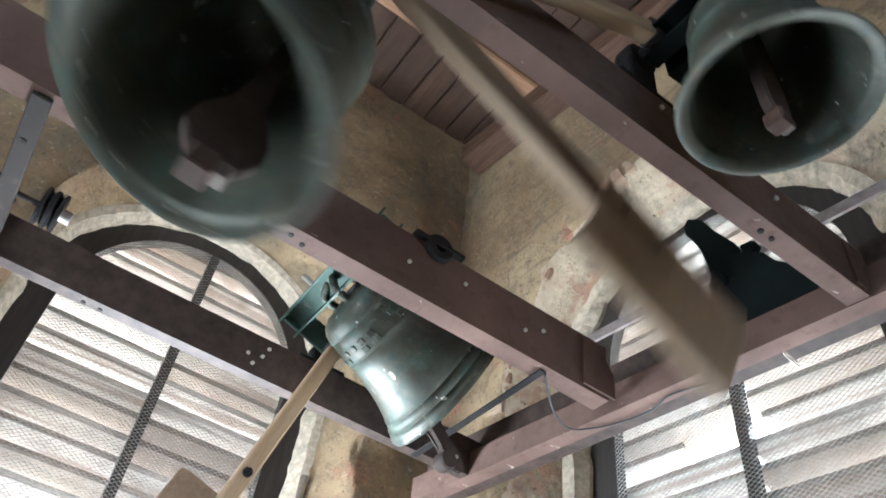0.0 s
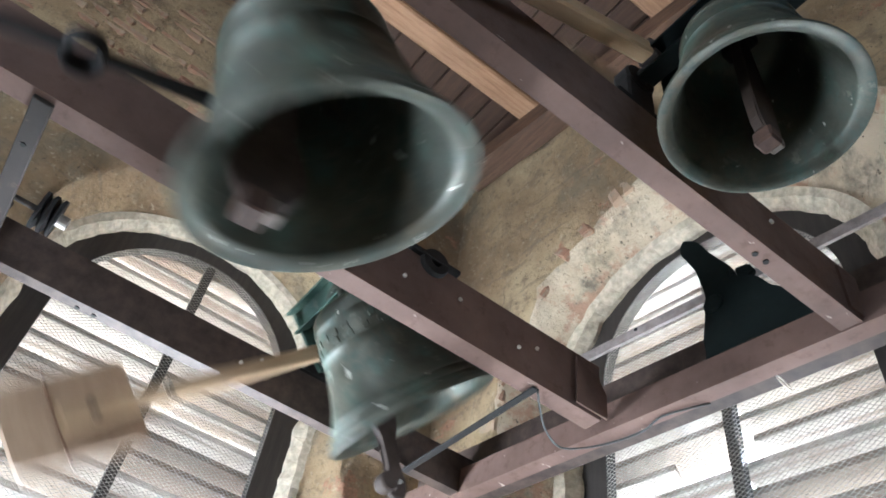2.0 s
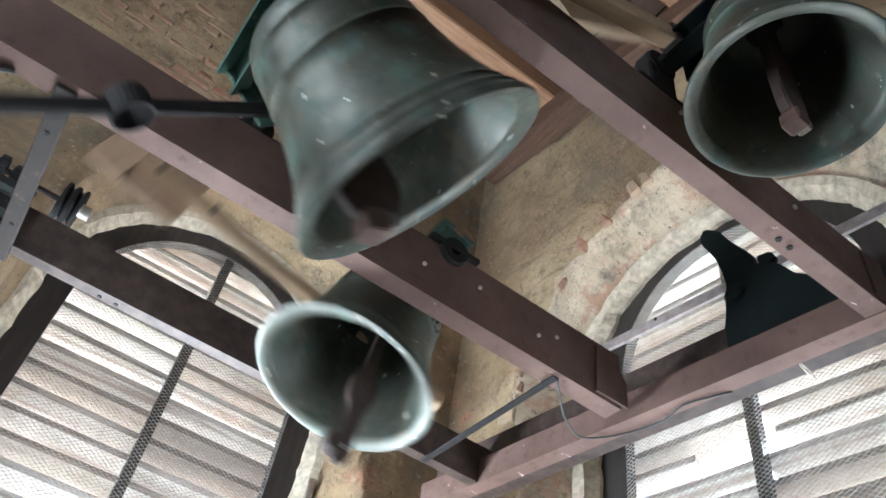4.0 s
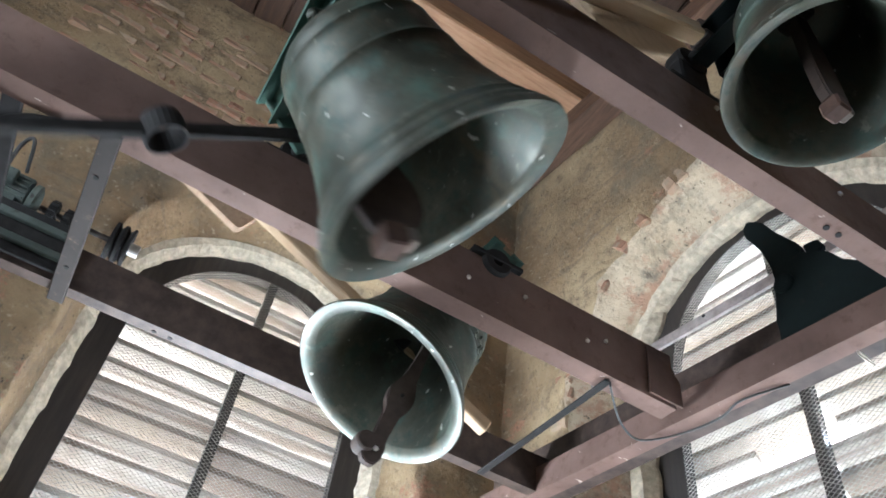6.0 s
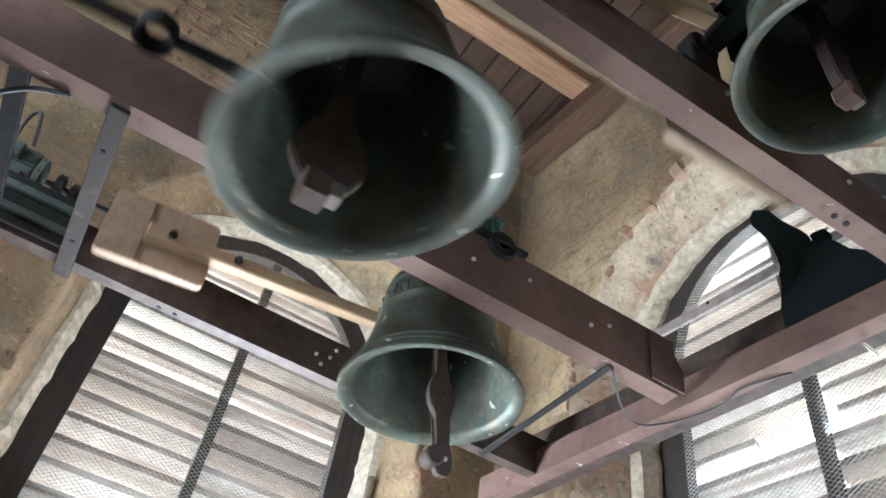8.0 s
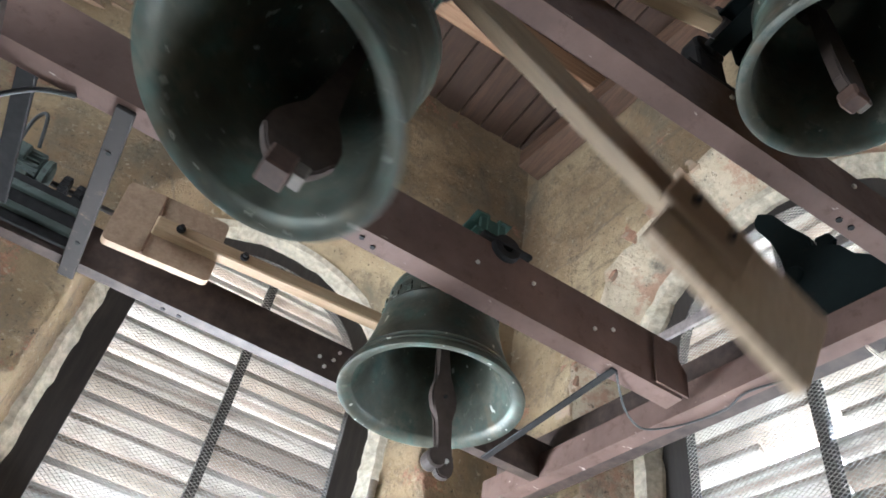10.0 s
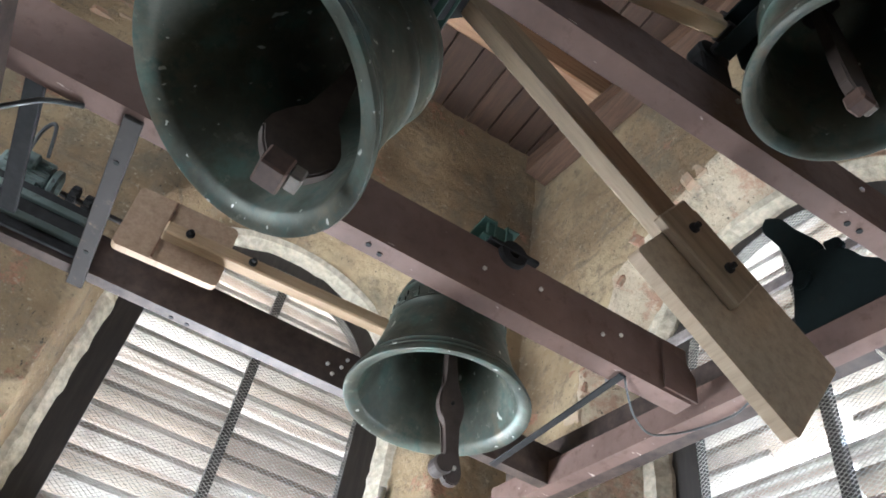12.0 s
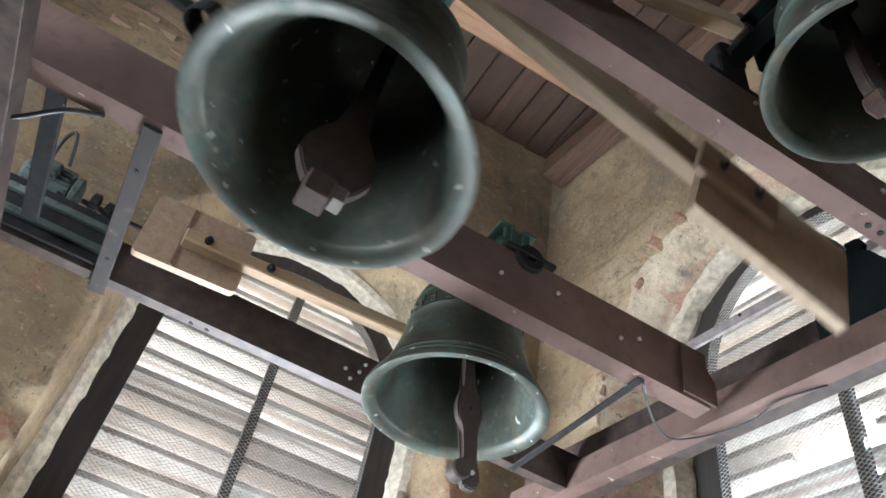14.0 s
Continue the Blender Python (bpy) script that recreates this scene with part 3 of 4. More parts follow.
# ---- bells ----
def bell_profile(r):
    outer = [(1.0, 0.0), (1.005, 0.03), (0.985, 0.075), (0.93, 0.16), (0.865, 0.28), (0.80, 0.44), (0.745, 0.62), (0.70, 0.82), (0.668, 1.02), (0.645, 1.2),
             (0.628, 1.33), (0.60, 1.42), (0.545, 1.49), (0.44, 1.535), (0.25, 1.555), (0.0, 1.56)]
    inner = [(0.0, 1.47), (0.22, 1.465), (0.40, 1.44), (0.50, 1.38), (0.55, 1.28), (0.585, 1.1), (0.62, 0.86), (0.665, 0.62), (0.725, 0.42), (0.785, 0.26), (0.825, 0.15), (0.848, 0.085), (0.862, 0.052), (0.93, 0.020), (0.975, 0.001), (1.0, 0.0)]
    o2 = []
    for (a, za), (b, zb_) in zip(outer, outer[1:]):
        o2.append((a, za))
        for rr in (0.135, 0.24, 0.98, 1.30):       # raised moulding rings
            if za < rr <= zb_:
                f = (rr - za) / (zb_ - za)
                c = a + (b - a) * f
                o2 += [(c, rr - 0.009), (c + 0.005, rr - 0.005), (c + 0.005, rr + 0.005), (c, rr + 0.009)]
    o2.append(outer[-1])
    return [(a * r, z * r) for a, z in o2 + inner]


def make_bell(name, label, pivot, length, r, half_y, tail, writing=False, green=None, block=False):
    """A bell on its curved headstock, swinging about y. Its own space has the axle at the origin."""
    green = green or GREEN
    th = thing(name, pose(*pivot), label, "bell", "bells of the frame")
    top = -length + 1.56 * r
    part("bell_body", lathe(bmesh.new(), bell_profile(r), 96, pose(0, 0, -length)), BRONZE, th, "dark green patinated bronze bell body", True)
    # crown loops under the headstock
    for k in range(4):
        a = k * math.pi / 2 + 0.4
        pts = [(0.30 * r * math.cos(a), 0.30 * r * math.sin(a), top - 0.01), (0.32 * r * math.cos(a), 0.32 * r * math.sin(a), top + 0.05), (0.12 * r * math.cos(a), 0.12 * r * math.sin(a), top + 0.085)]
        part("crown_loop", tube(bmesh.new(), spline(pts, 5), 0.016, 8), BRONZE, th, smooth_it=True)
    # headstock: two green channels along the axle, with drop plates to the axle stubs
    z0 = top + 0.03
    for sx in (-1, 1):
        bm = extruded(bmesh.new(), [(sx * 0.02, 0), (sx * 0.075, 0), (sx * 0.075, 0.008), (sx * 0.028, 0.010), (sx * 0.028, 0.082), (sx * 0.075, 0.084), (sx * 0.075, 0.092), (sx * 0.02, 0.092)], -half_y + 0.03, half_y - 0.03, (0, 2, 1))
        bmesh.ops.transform(bm, matrix=pose(0, 0, z0), verts=bm.verts)
        part("headstock_channel", bm, green, th, "green painted steel channel")
    for sy in (-1, 1):
        y = sy * (half_y - 0.045)
        part("drop_plate", boxed((-0.055, y - 0.008, -0.045), (0.055, y + 0.008, z0 + 0.08), 0.004), green, th)
        part("axle_stub", tube(bmesh.new(), [(0, sy * (half_y - 0.07), 0), (0, sy * (half_y + 0.05), 0)], 0.022, 14), IRON, th, smooth_it=False)
        part("clamp_bolt", tube(bmesh.new(), [(0.0, sy * 0.38 * r, top - 0.01), (0.0, sy * 0.38 * r, z0 + 0.14)], 0.009, 8), BOLT, th)
    # clapper, hung inside
    cl = new("clapper")
    cl.parent = th
    hang = top - 0.13 * r
    cl.matrix_basis = pose(0, 0, hang)
    ln = hang + length
    tip = tail * ln
    k = (r / 0.34) ** 0.6
    if block:                                      # a flat bar with a winged boss and a square striking block
        half = [(0.020, 0.0), (0.022, -0.40), (0.036, -0.66), (0.070, -0.74), (0.088, -0.80), (0.090, -0.88), (0.070, -0.95), (0.048, -1.0)]
        if r < 0.3:
            half = [(0.030, 0.0), (0.036, -0.40), (0.044, -0.70), (0.046, -0.92), (0.034, -1.0)]
        half = [(a * k, z * (tip - 0.02)) for a, z in half]
    else:                                          # a forged flat clapper: a six-sided blade, a neck and an eye
        half = [(0.014, 0.0), (0.017, -0.50 * ln), (0.020, -0.76 * ln), (0.044, -0.86 * ln), (0.052, -0.95 * ln), (0.046, -1.04 * ln), (0.024, -1.13 * ln),
                (0.020, -tip + 0.10), (0.034, -tip + 0.065), (0.038, -tip + 0.025), (0.026, -tip - 0.005), (0.010, -tip - 0.014)]
        half = [(a * k, z) for a, z in half]
    outline = half + [(-a, z) for a, z in half[::-1]]
    bm = extruded(bmesh.new(), outline, -0.017 * k, 0.017 * k, (0, 2, 1))
    bmesh.ops.bevel(bm, geom=bm.edges[:], offset=0.005 * k, segments=2, affect="EDGES")
    part("clapper_rod", bm, RUSTY, cl, "dark rusty forged iron clapper")
    if block:
        part("clapper_block", boxed((-0.13 * r, -0.10 * r, -tip - 0.08 * r), (0.05 * r, 0.10 * r, -tip + 0.10 * r), 0.005), TIP, cl, "worn reddish square end")
        part("clapper_pad", boxed((0.052 * r, -0.07 * r, -tip - 0.02 * r), (0.14 * r, 0.07 * r, -tip + 0.10 * r), 0.004), PAD, cl, "pale worn striking pad")
    else:
        part("clapper_eye", lathe(bmesh.new(), [(0, -0.03), (0.030, -0.03), (0.034, -0.02), (0.034, 0.02), (0.030, 0.03), (0, 0.03)], 20, pose(-0.035, 0, -tip + 0.045, 90, 0, 0)), RUSTY, cl, "round rusty eye at the end")
        part("clapper_bolt", lathe(bmesh.new(), [(0, 0), (0.008, 0), (0.008, 0.008), (0, 0.010)], 6, pose(0.004, -0.017 * k, -tip + 0.04, 90, 0, 0)), BOLT, cl)
        part("clapper_bolt", lathe(bmesh.new(), [(0, 0), (0.007, 0), (0.007, 0.008), (0, 0.010)], 6, pose(0, -0.017 * k, -0.95 * ln, 90, 0, 0)), IRON, cl)
    part("clapper_strap", boxed((-0.02, -0.04, -0.05), (0.02, 0.04, 0.05), 0.006), IRON, cl)
    if writing:
        for zrow, n in ((1.14, 26), (1.05, 22)):
            for k in range(n):
                if (k * 7) % 5 == 0:
                    continue
                a = 2 * math.pi * k / n + 0.2 * zrow
                rr = r * (0.655 if zrow > 1.1 else 0.668)
                m = pose(0, 0, -length + zrow * r) @ pose(0, 0, 0, 0, 0, math.degrees(a)) @ pose(rr, 0, 0)
                part("letter_bar", boxed((-0.003, -0.010 - 0.004 * (k % 3), -0.011), (0.004, 0.010, 0.011), 0.002, m), BRONZE, th)
    return th, cl


def bearing(name, label, x, y, ztop, zaxle, group="bell bearings"):
    """A pillow block on a beam."""
    th = thing(name, pose(x, y, ztop), label, "bearing", group)
    h = zaxle - ztop
    part("base", boxed((-0.10, -0.032, 0.0), (0.10, 0.032, 0.02), 0.004), IRON, th)
    bm = lathe(bmesh.new(), [(0.021, -0.03), (0.05, -0.03), (0.055, -0.02), (0.055, 0.02), (0.05, 0.03), (0.021, 0.03), (0.021, -0.03)], 24, pose(0, 0, h, 90, 0, 0))
    part("housing", bm, IRON, th, smooth_it=False)
    part("saddle", boxed((-0.05, -0.026, 0.018), (0.05, 0.026, max(h - 0.02, 0.03)), 0.006), IRON, th)
    for s in (-1, 1):
        part("bolt", lathe(bmesh.new(), [(0, 0), (0.013, 0), (0.013, 0.012), (0, 0.014)], 6, pose(s * 0.08, 0, 0.02)), BOLT, th)
    return th


SMALL_P, SMALL_L, SMALL_R = (0.897, 1.965, 3.333), 0.39, 0.318
LARGE_P, LARGE_L, LARGE_R = (0.15, 1.155, 3.372), 0.512, 0.367
THIRD_P, THIRD_L, THIRD_R = (0.958, 0.386, 3.471), 0.492, 0.219
small, small_clapper = make_bell("church_bell", "small green-grey bronze bell with lettered bands, swinging", SMALL_P, SMALL_L, SMALL_R, 0.36, 1.55, True)
large, large_clapper = make_bell("church_bell", "large dark green bronze bell with white splashes, swinging", LARGE_P, LARGE_L, LARGE_R, 0.40, 1.27, block=True)
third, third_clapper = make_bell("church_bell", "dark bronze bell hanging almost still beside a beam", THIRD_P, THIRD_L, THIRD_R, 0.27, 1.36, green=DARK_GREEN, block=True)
for (x, y, z), hy in ((SMALL_P, 0.40), (LARGE_P, 0.44)):
    for s in (-1, 1):
        yb = y + s * hy
        ztop = BEAM_Z + (0.17 if yb > 2.2 else 0.235 if yb > 1.3 else 0.21)
        bearing("pillow_block", "black cast iron bearing block on the steel beam", x, yb, ztop, z)


bearing("pillow_block", "black cast iron bearing block beside the third bell", THIRD_P[0], THIRD_P[1] + 0.315, BEAM_Z + 0.21, THIRD_P[2])


def rounded_board(s0, s1, n0, n1, y0, y1, cut):
    """A board in the plane of the swing, with its corners cut round."""
    pts = []
    for cx, cn, a0 in ((s1 - cut, n1 - cut, 0), (s0 + cut, n1 - cut, 90), (s0 + cut, n0 + cut, 180), (s1 - cut, n0 + cut, 270)):
        pts += [(cx + cut * math.cos(radians(a0 + 22.5 * k)), cn + cut * math.sin(radians(a0 + 22.5 * k))) for k in range(5)]
    return extruded(bmesh.new(), pts, y0, y1, (0, 2, 1))


def lever(parent, y, phi, off, s0, s1, w, label, mat, deep=None):
    """A wooden lever on the headstock; returns the pose of its own space."""
    m = pose(0, y, 0, 0, -math.degrees(phi), 0)
    deep = deep or w
    bm = boxed((s0, -w / 2, off - deep / 2), (s1, w / 2, off + deep / 2), 0.006)
    arm = part("lever_arm", bm, mat, parent, label)
    arm.matrix_basis = m
    return m


def on_lever(name, bm, mat, parent, m, label=""):
    ob = part(name, bm, mat, parent, label)
    ob.matrix_basis = m
    return ob


def bolt_head(parent, m, sx, n, y, r=0.014):
    on_lever("board_bolt", lathe(bmesh.new(), [(0, 0), (r, 0), (r, 0.010), (r * 0.55, 0.012), (r * 0.55, 0.024), (0, 0.024)], 8, pose(sx, y, n, 90, 0, 0)), IRON, parent, m)


ys = 2.17 - SMALL_P[1]
m = lever(small, ys, math.radians(181), 0.0, -0.42, 1.04, 0.055, "pale square wooden lever arm", WOOD)
on_lever("counter_board", rounded_board(0.80, 1.175, -0.165, 0.118, 0.030, 0.062, 0.022), BOARD, small, m, "pale wooden counterweight board, joined of planks")
on_lever("board_batten", boxed((1.035, 0.024, -0.160), (1.043, 0.0295, 0.114)), OLD_WOOD, small, m, "dark joint in the board")
on_lever("lever_strap", boxed((0.02, -0.036, -0.036), (0.10, 0.036, 0.036), 0.003), IRON, small, m, "black iron strap")
for sx, n in ((0.955, 0.0), (0.72, 0.0)):
    bolt_head(small, m, sx, n, -0.028, 0.016)
yl = -0.16
ml = lever(large, yl, -0.15, 0.305, -0.22, 1.12, 0.062, "brown weathered wooden lever arm", WEATHERED, 0.115)
on_lever("counter_board", rounded_board(0.90, 1.44, -0.035, 0.33, -0.078, -0.041, 0.012), GREY_BOARD, large, ml, "pale wooden counterweight board")
on_lever("cover_plate", boxed((0.865, -0.108, 0.105), (1.15, -0.0785, 0.262), 0.005), WEATHERED, large, ml, "brown plank clamped over the board")
for sx in (0.94, 1.07):
    bolt_head(large, ml, sx, 0.185, -0.109)
on_lever("lever_strap", boxed((-0.05, -0.046, 0.08), (0.04, 0.046, 0.375), 0.003), IRON, large, ml, "black iron strap")
mt = lever(third, 0.60 - THIRD_P[1], math.radians(202), 0.0, -0.02, 0.95, 0.05, "pale wooden lever arm with an iron shoe", WOOD)
on_lever("lever_shoe", boxed((-0.04, -0.031, -0.032), (0.075, 0.031, 0.028), 0.004), GREY_STEEL, third, mt, "pitted steel shoe")
for sx in (0.0, 0.03, 0.055):
    bolt_head(third, mt, sx, 0.0, -0.030, 0.006)
# the iron rod with a hammer knob on the large bell
mr = pose(0, 1.405 - LARGE_P[1], 0, 0, -172.5, 0)
rod = part("iron_rod", box(boxed((0.0, -0.011, 0.054), (0.445, 0.011, 0.096), 0.003), (0.535, -0.013, 0.056), (0.92, 0.013, 0.102), 0.003), IRON, large, "black flat iron bar")
rod.matrix_basis = mr
kn = part("rod_collar", lathe(bmesh.new(), [(0.040, -0.035), (0.052, -0.035), (0.056, -0.02), (0.056, 0.035), (0.049, 0.035), (0.044, -0.035)], 24, pose(0.49, 0, 0.076, 0, 0, 0)), IRON, large, "open iron ring")
kn.matrix_basis = mr


# ---- fittings on the frame ----
def end_plate(label, y, outline):
    """A plate cut to an outline, welded on the web of a beam."""
    th = thing("end_plate", pose(0, y, BEAM_Z), label, "steel plate")
    part("plate", extruded(bmesh.new(), outline, 0.0, 0.008, (0, 2, 1)), STEEL, th)
    return th


end_plate("red-oxide steel plate with a sloping top at a beam's end", 1.546, [(1.545, 0.014), (1.69, 0.014), (1.69, 0.115), (1.655, 0.165), (1.545, 0.212)])
end_plate("red-oxide steel plate at the end of a beam", 0.663, [(1.76, 0.016), (1.85, 0.016), (1.85, 0.19), (1.76, 0.19)])
for xb, yb in ((-0.70, 1.614), (-0.74, 1.347), (-0.71, 1.95)):
    th = thing("beam_bolt", pose(xb, yb, BEAM_Z - 0.11), "large pale bolt under the post beam", "bolt", "beam bolts")
    part("head", lathe(bmesh.new(), [(0, 0), (0.013, 0), (0.013, -0.010), (0.008, -0.011), (0.008, -0.024), (0, -0.024)], 8), BOLT, th)

for xb, zb_, yb in ((0.656, 3.186, 2.33), (0.672, 3.228, 2.33), (0.60, 3.175, 2.33), (0.628, 3.142, 2.33), (1.02, 3.25, 1.555), (0.80, 3.21, 1.555), (1.28, 3.20, 1.555), (1.36, 3.24, 1.555), (1.45, 3.24, 0.672), (1.0, 3.26, 0.672)):
    th = thing("beam_bolt", pose(xb, yb - 0.002, zb_), "small zinc bolt head on a steel beam", "bolt", "beam bolts")
    part("head", lathe(bmesh.new(), [(0, 0), (0.008, 0), (0.008, 0.006), (0.005, 0.008), (0, 0.008)], 6, pose(0, 0, 0, 90, 0, 0)), BOLT, th)


def striker():
    """The cast hammer unit that stands on the cross beam."""
    at = lambda s, d, z: NRM * (1.90 + d) + ALONG * s + Vector((0, 0, z))
    th = thing("bell_striker", Matrix.Identity(4), "dark green cast striking unit bolted on the cross beam", "bell striker")

    def plate(name, pts, d0, d1, mat, label=""):
        bm = bmesh.new()
        a, b = [[bm.verts.new(at(s, d, z)) for s, z in pts] for d in (d0, d1)]
        n = len(pts)
        for k in range(n):
            bm.faces.new((a[k], a[(k + 1) % n], b[(k + 1) % n], b[k]))
        bm.faces.new(a[::-1])
        bm.faces.new(b)
        bmesh.ops.bevel(bm, geom=bm.edges[:], offset=0.006, segments=2, affect="EDGES")
        part(name, bm, mat, th, label)

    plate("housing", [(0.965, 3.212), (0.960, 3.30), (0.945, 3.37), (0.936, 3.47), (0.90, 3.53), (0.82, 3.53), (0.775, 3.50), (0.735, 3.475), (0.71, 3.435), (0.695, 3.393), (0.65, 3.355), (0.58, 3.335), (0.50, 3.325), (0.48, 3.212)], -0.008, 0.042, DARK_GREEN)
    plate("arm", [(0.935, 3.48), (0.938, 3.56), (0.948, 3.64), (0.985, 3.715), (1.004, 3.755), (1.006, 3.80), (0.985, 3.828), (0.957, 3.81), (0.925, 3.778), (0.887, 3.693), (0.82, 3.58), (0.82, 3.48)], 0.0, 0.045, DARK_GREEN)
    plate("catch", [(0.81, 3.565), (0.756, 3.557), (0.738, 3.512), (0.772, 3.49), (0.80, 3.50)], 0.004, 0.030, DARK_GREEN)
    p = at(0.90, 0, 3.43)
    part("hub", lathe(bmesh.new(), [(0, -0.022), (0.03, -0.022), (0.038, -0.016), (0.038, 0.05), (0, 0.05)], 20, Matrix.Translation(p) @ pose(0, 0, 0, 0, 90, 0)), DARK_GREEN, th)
    return th


striker()

# motor with its bed, coupling and pulley beyond the strut
mo = thing("electric_motor", pose(-0.75, 2.385, 3.41), "small grey-green finned electric motor on a steel bed", "motor")
part("casing", lathe(bmesh.new(), [(0, 0), (0.05, 0), (0.06, 0.012), (0.06, 0.17), (0.05, 0.185), (0.02, 0.19), (0, 0.19)], 32, pose(0, 0, 0, 0, 90, 0)), MOTOR, mo)
for k in range(22):
    a = k * 2 * math.pi / 22
    part("fin", boxed((0.02, -0.0025, 0.058), (0.165, 0.0025, 0.076), 0.0, pose(0, 0, 0, math.degrees(a), 0, 0)), MOTOR, mo)
part("terminal_box", boxed((0.05, -0.10, -0.03), (0.12, -0.06, 0.03), 0.006), MOTOR, mo)
part("end_bell", lathe(bmesh.new(), [(0, 0), (0.062, 0), (0.066, 0.006), (0.066, 0.022), (0.05, 0.03), (0, 0.03)], 28, pose(0.178, 0, 0, 0, 90, 0)), MOTOR, mo)
part("foot", boxed((0.03, -0.05, -0.085), (0.15, 0.05, -0.05), 0.004), MOTOR, mo)

gb = thing("gear_coupling", pose(-0.53, 2.385, 3.40), "black toothed chain coupling on the motor shaft", "coupling")
for x, r, n in ((0.03, 0.050, 10), (0.085, 0.040, 9), (0.13, 0.052, 11)):
    bm = lathe(bmesh.new(), [(0, 0), (r * 0.8, 0), (r * 0.8, 0.03), (0, 0.03)], 24, pose(x, 0, 0, 0, 90, 0))
    part("hub", bm, IRON, gb)
    for k in range(n):
        part("tooth", boxed((x + 0.002, -0.007, r * 0.72), (x + 0.028, 0.007, r), 0.002, pose(0, 0, 0, 360 * k / n, 0, 0)), IRON, gb)
part("shaft", tube(bmesh.new(), [(0.0, 0, 0), (0.37, 0, 0)], 0.011, 12), GREY_STEEL, gb)
pu = thing("drive_pulley", pose(-0.27, 2.385, 3.40), "black grooved drive pulley on the shaft", "pulley")
part("rim", lathe(bmesh.new(), [(0.02, 0), (0.075, 0), (0.075, 0.012), (0.055, 0.022), (0.075, 0.032), (0.075, 0.044), (0.055, 0.054), (0.075, 0.064), (0.075, 0.074), (0.02, 0.074), (0.02, 0)], 32, pose(0, 0, 0, 0, 90, 0)), IRON, pu)
part("hub", lathe(bmesh.new(), [(0.0, 0.07), (0.025, 0.07), (0.025, 0.11), (0, 0.11)], 16, pose(0, 0, 0, 0, 90, 0)), BOLT, pu)

bed = thing("motor_bed", pose(-0.95, 2.33, BEAM_Z + 0.17), "dark green welded steel motor bed on the beam", "motor bed")
for y in (0.03, 0.17):
    part("rail", extruded(bmesh.new(), [(y, 0), (y + 0.035, 0), (y + 0.035, 0.005), (y + 0.005, 0.005), (y + 0.005, 0.035), (y, 0.035)], 0.0, 0.56, (1, 2, 0)), MOTOR, bed)
for x in (0.24, 0.545):
    part("cross_rail", boxed((x, -0.02, 0.036), (x + 0.03, 0.22, 0.042)), MOTOR, bed)
part("side_plate", boxed((0.0, -0.030, -0.155), (0.62, -0.012, 0.045), 0.003), IRON, bed, "black steel side plate")
for z in (-0.12, -0.03):
    part("side_rail", boxed((0.22, -0.052, z), (0.60, -0.031, z + 0.028), 0.003), MOTOR, bed)
part("spacer", boxed((0.27, 0.0, 0.0425), (0.46, 0.12, 0.05), 0.002), MOTOR, bed)


def cable(label, pts, r, mat=None):
    th = thing("cable", Matrix.Identity(4), label, "cable", "cables")
    part("sheath", tube(bmesh.new(), spline(pts, 10), r, 8), mat or CABLE, th, smooth_it=True)
    return th


cable("thin dark cable sagging below the cross beam", [(1.40, 1.585, 3.095), (1.46, 1.64, 3.085), (1.545, 1.705, 3.07), (1.64, 1.735, 3.06), (1.73, 1.70, 3.085), (1.775, 1.60, 3.088), (1.79, 1.48, 3.085), (1.775, 1.38, 3.09), (1.80, 1.27, 3.087), (1.83, 1.22, 3.094)], 0.004)
cable("black cable hanging from the motor to the post beam", [(-0.67, 2.30, 3.36), (-0.66, 2.20, 3.46), (-0.62, 2.14, 3.46), (-0.60, 2.24, 3.40)], 0.007)
cable("black cable looping below the steel beam", [(-0.45, 1.62, 3.093), (-0.55, 1.66, 3.08), (-0.66, 1.72, 3.02), (-0.85, 1.80, 2.96)], 0.008)

rg = thing("iron_ring", pose(1.85, 0.965, 3.055), "small pale wire ring hanging under the cross beam", "ring")
part("loop", tube(bmesh.new(), [(0.028 * math.cos(a), 0.010 * math.sin(a), 0.026 * math.sin(a)) for a in [2 * math.pi * k / 24 for k in range(21)]], 0.003, 8), PIPE, rg, smooth_it=True)

pp = thing("drain_pipe", pose(1.285, 3.235, 0.0), "pale painted pipe running up beside the window", "pipe")
part("tube", tube(bmesh.new(), [(0, 0, 0.0), (0.004, 0, 1.6), (0.0, 0, 2.6), (0.006, 0, 3.30)], 0.019, 12), PIPE, pp, smooth_it=True)
for z in (2.2, 3.1):
    part("clip", boxed((-0.03, -0.022, z), (0.03, 0.03, z + 0.025), 0.003), GREY_STEEL, pp)

# ---- bricks that show through the plaster ----
def brick_mesh(name, lx, ly, lz, seed):
    bm = boxed((-lx / 2, -ly / 2, -lz / 2), (lx / 2, ly / 2, lz / 2), 0.010)
    rr = random.Random(seed)
    for v in bm.verts:
        v.co += Vector((rr.uniform(-1, 1), rr.uniform(-1, 1), rr.uniform(-1, 1))) * 0.007
    me = bpy.data.meshes.new(name)
    bmesh.ops.recalc_face_normals(bm, faces=bm.faces)
    bm.to_mesh(me)
    bm.free()
    me.materials.append(BRICK)
    return me


VOUSSOIRS = [brick_mesh("brick", 0.066, 0.25, 0.12, k) for k in range(5)]
STRETCHERS = [brick_mesh("brick", 0.22, 0.10, 0.056, 20 + k) for k in range(6)]


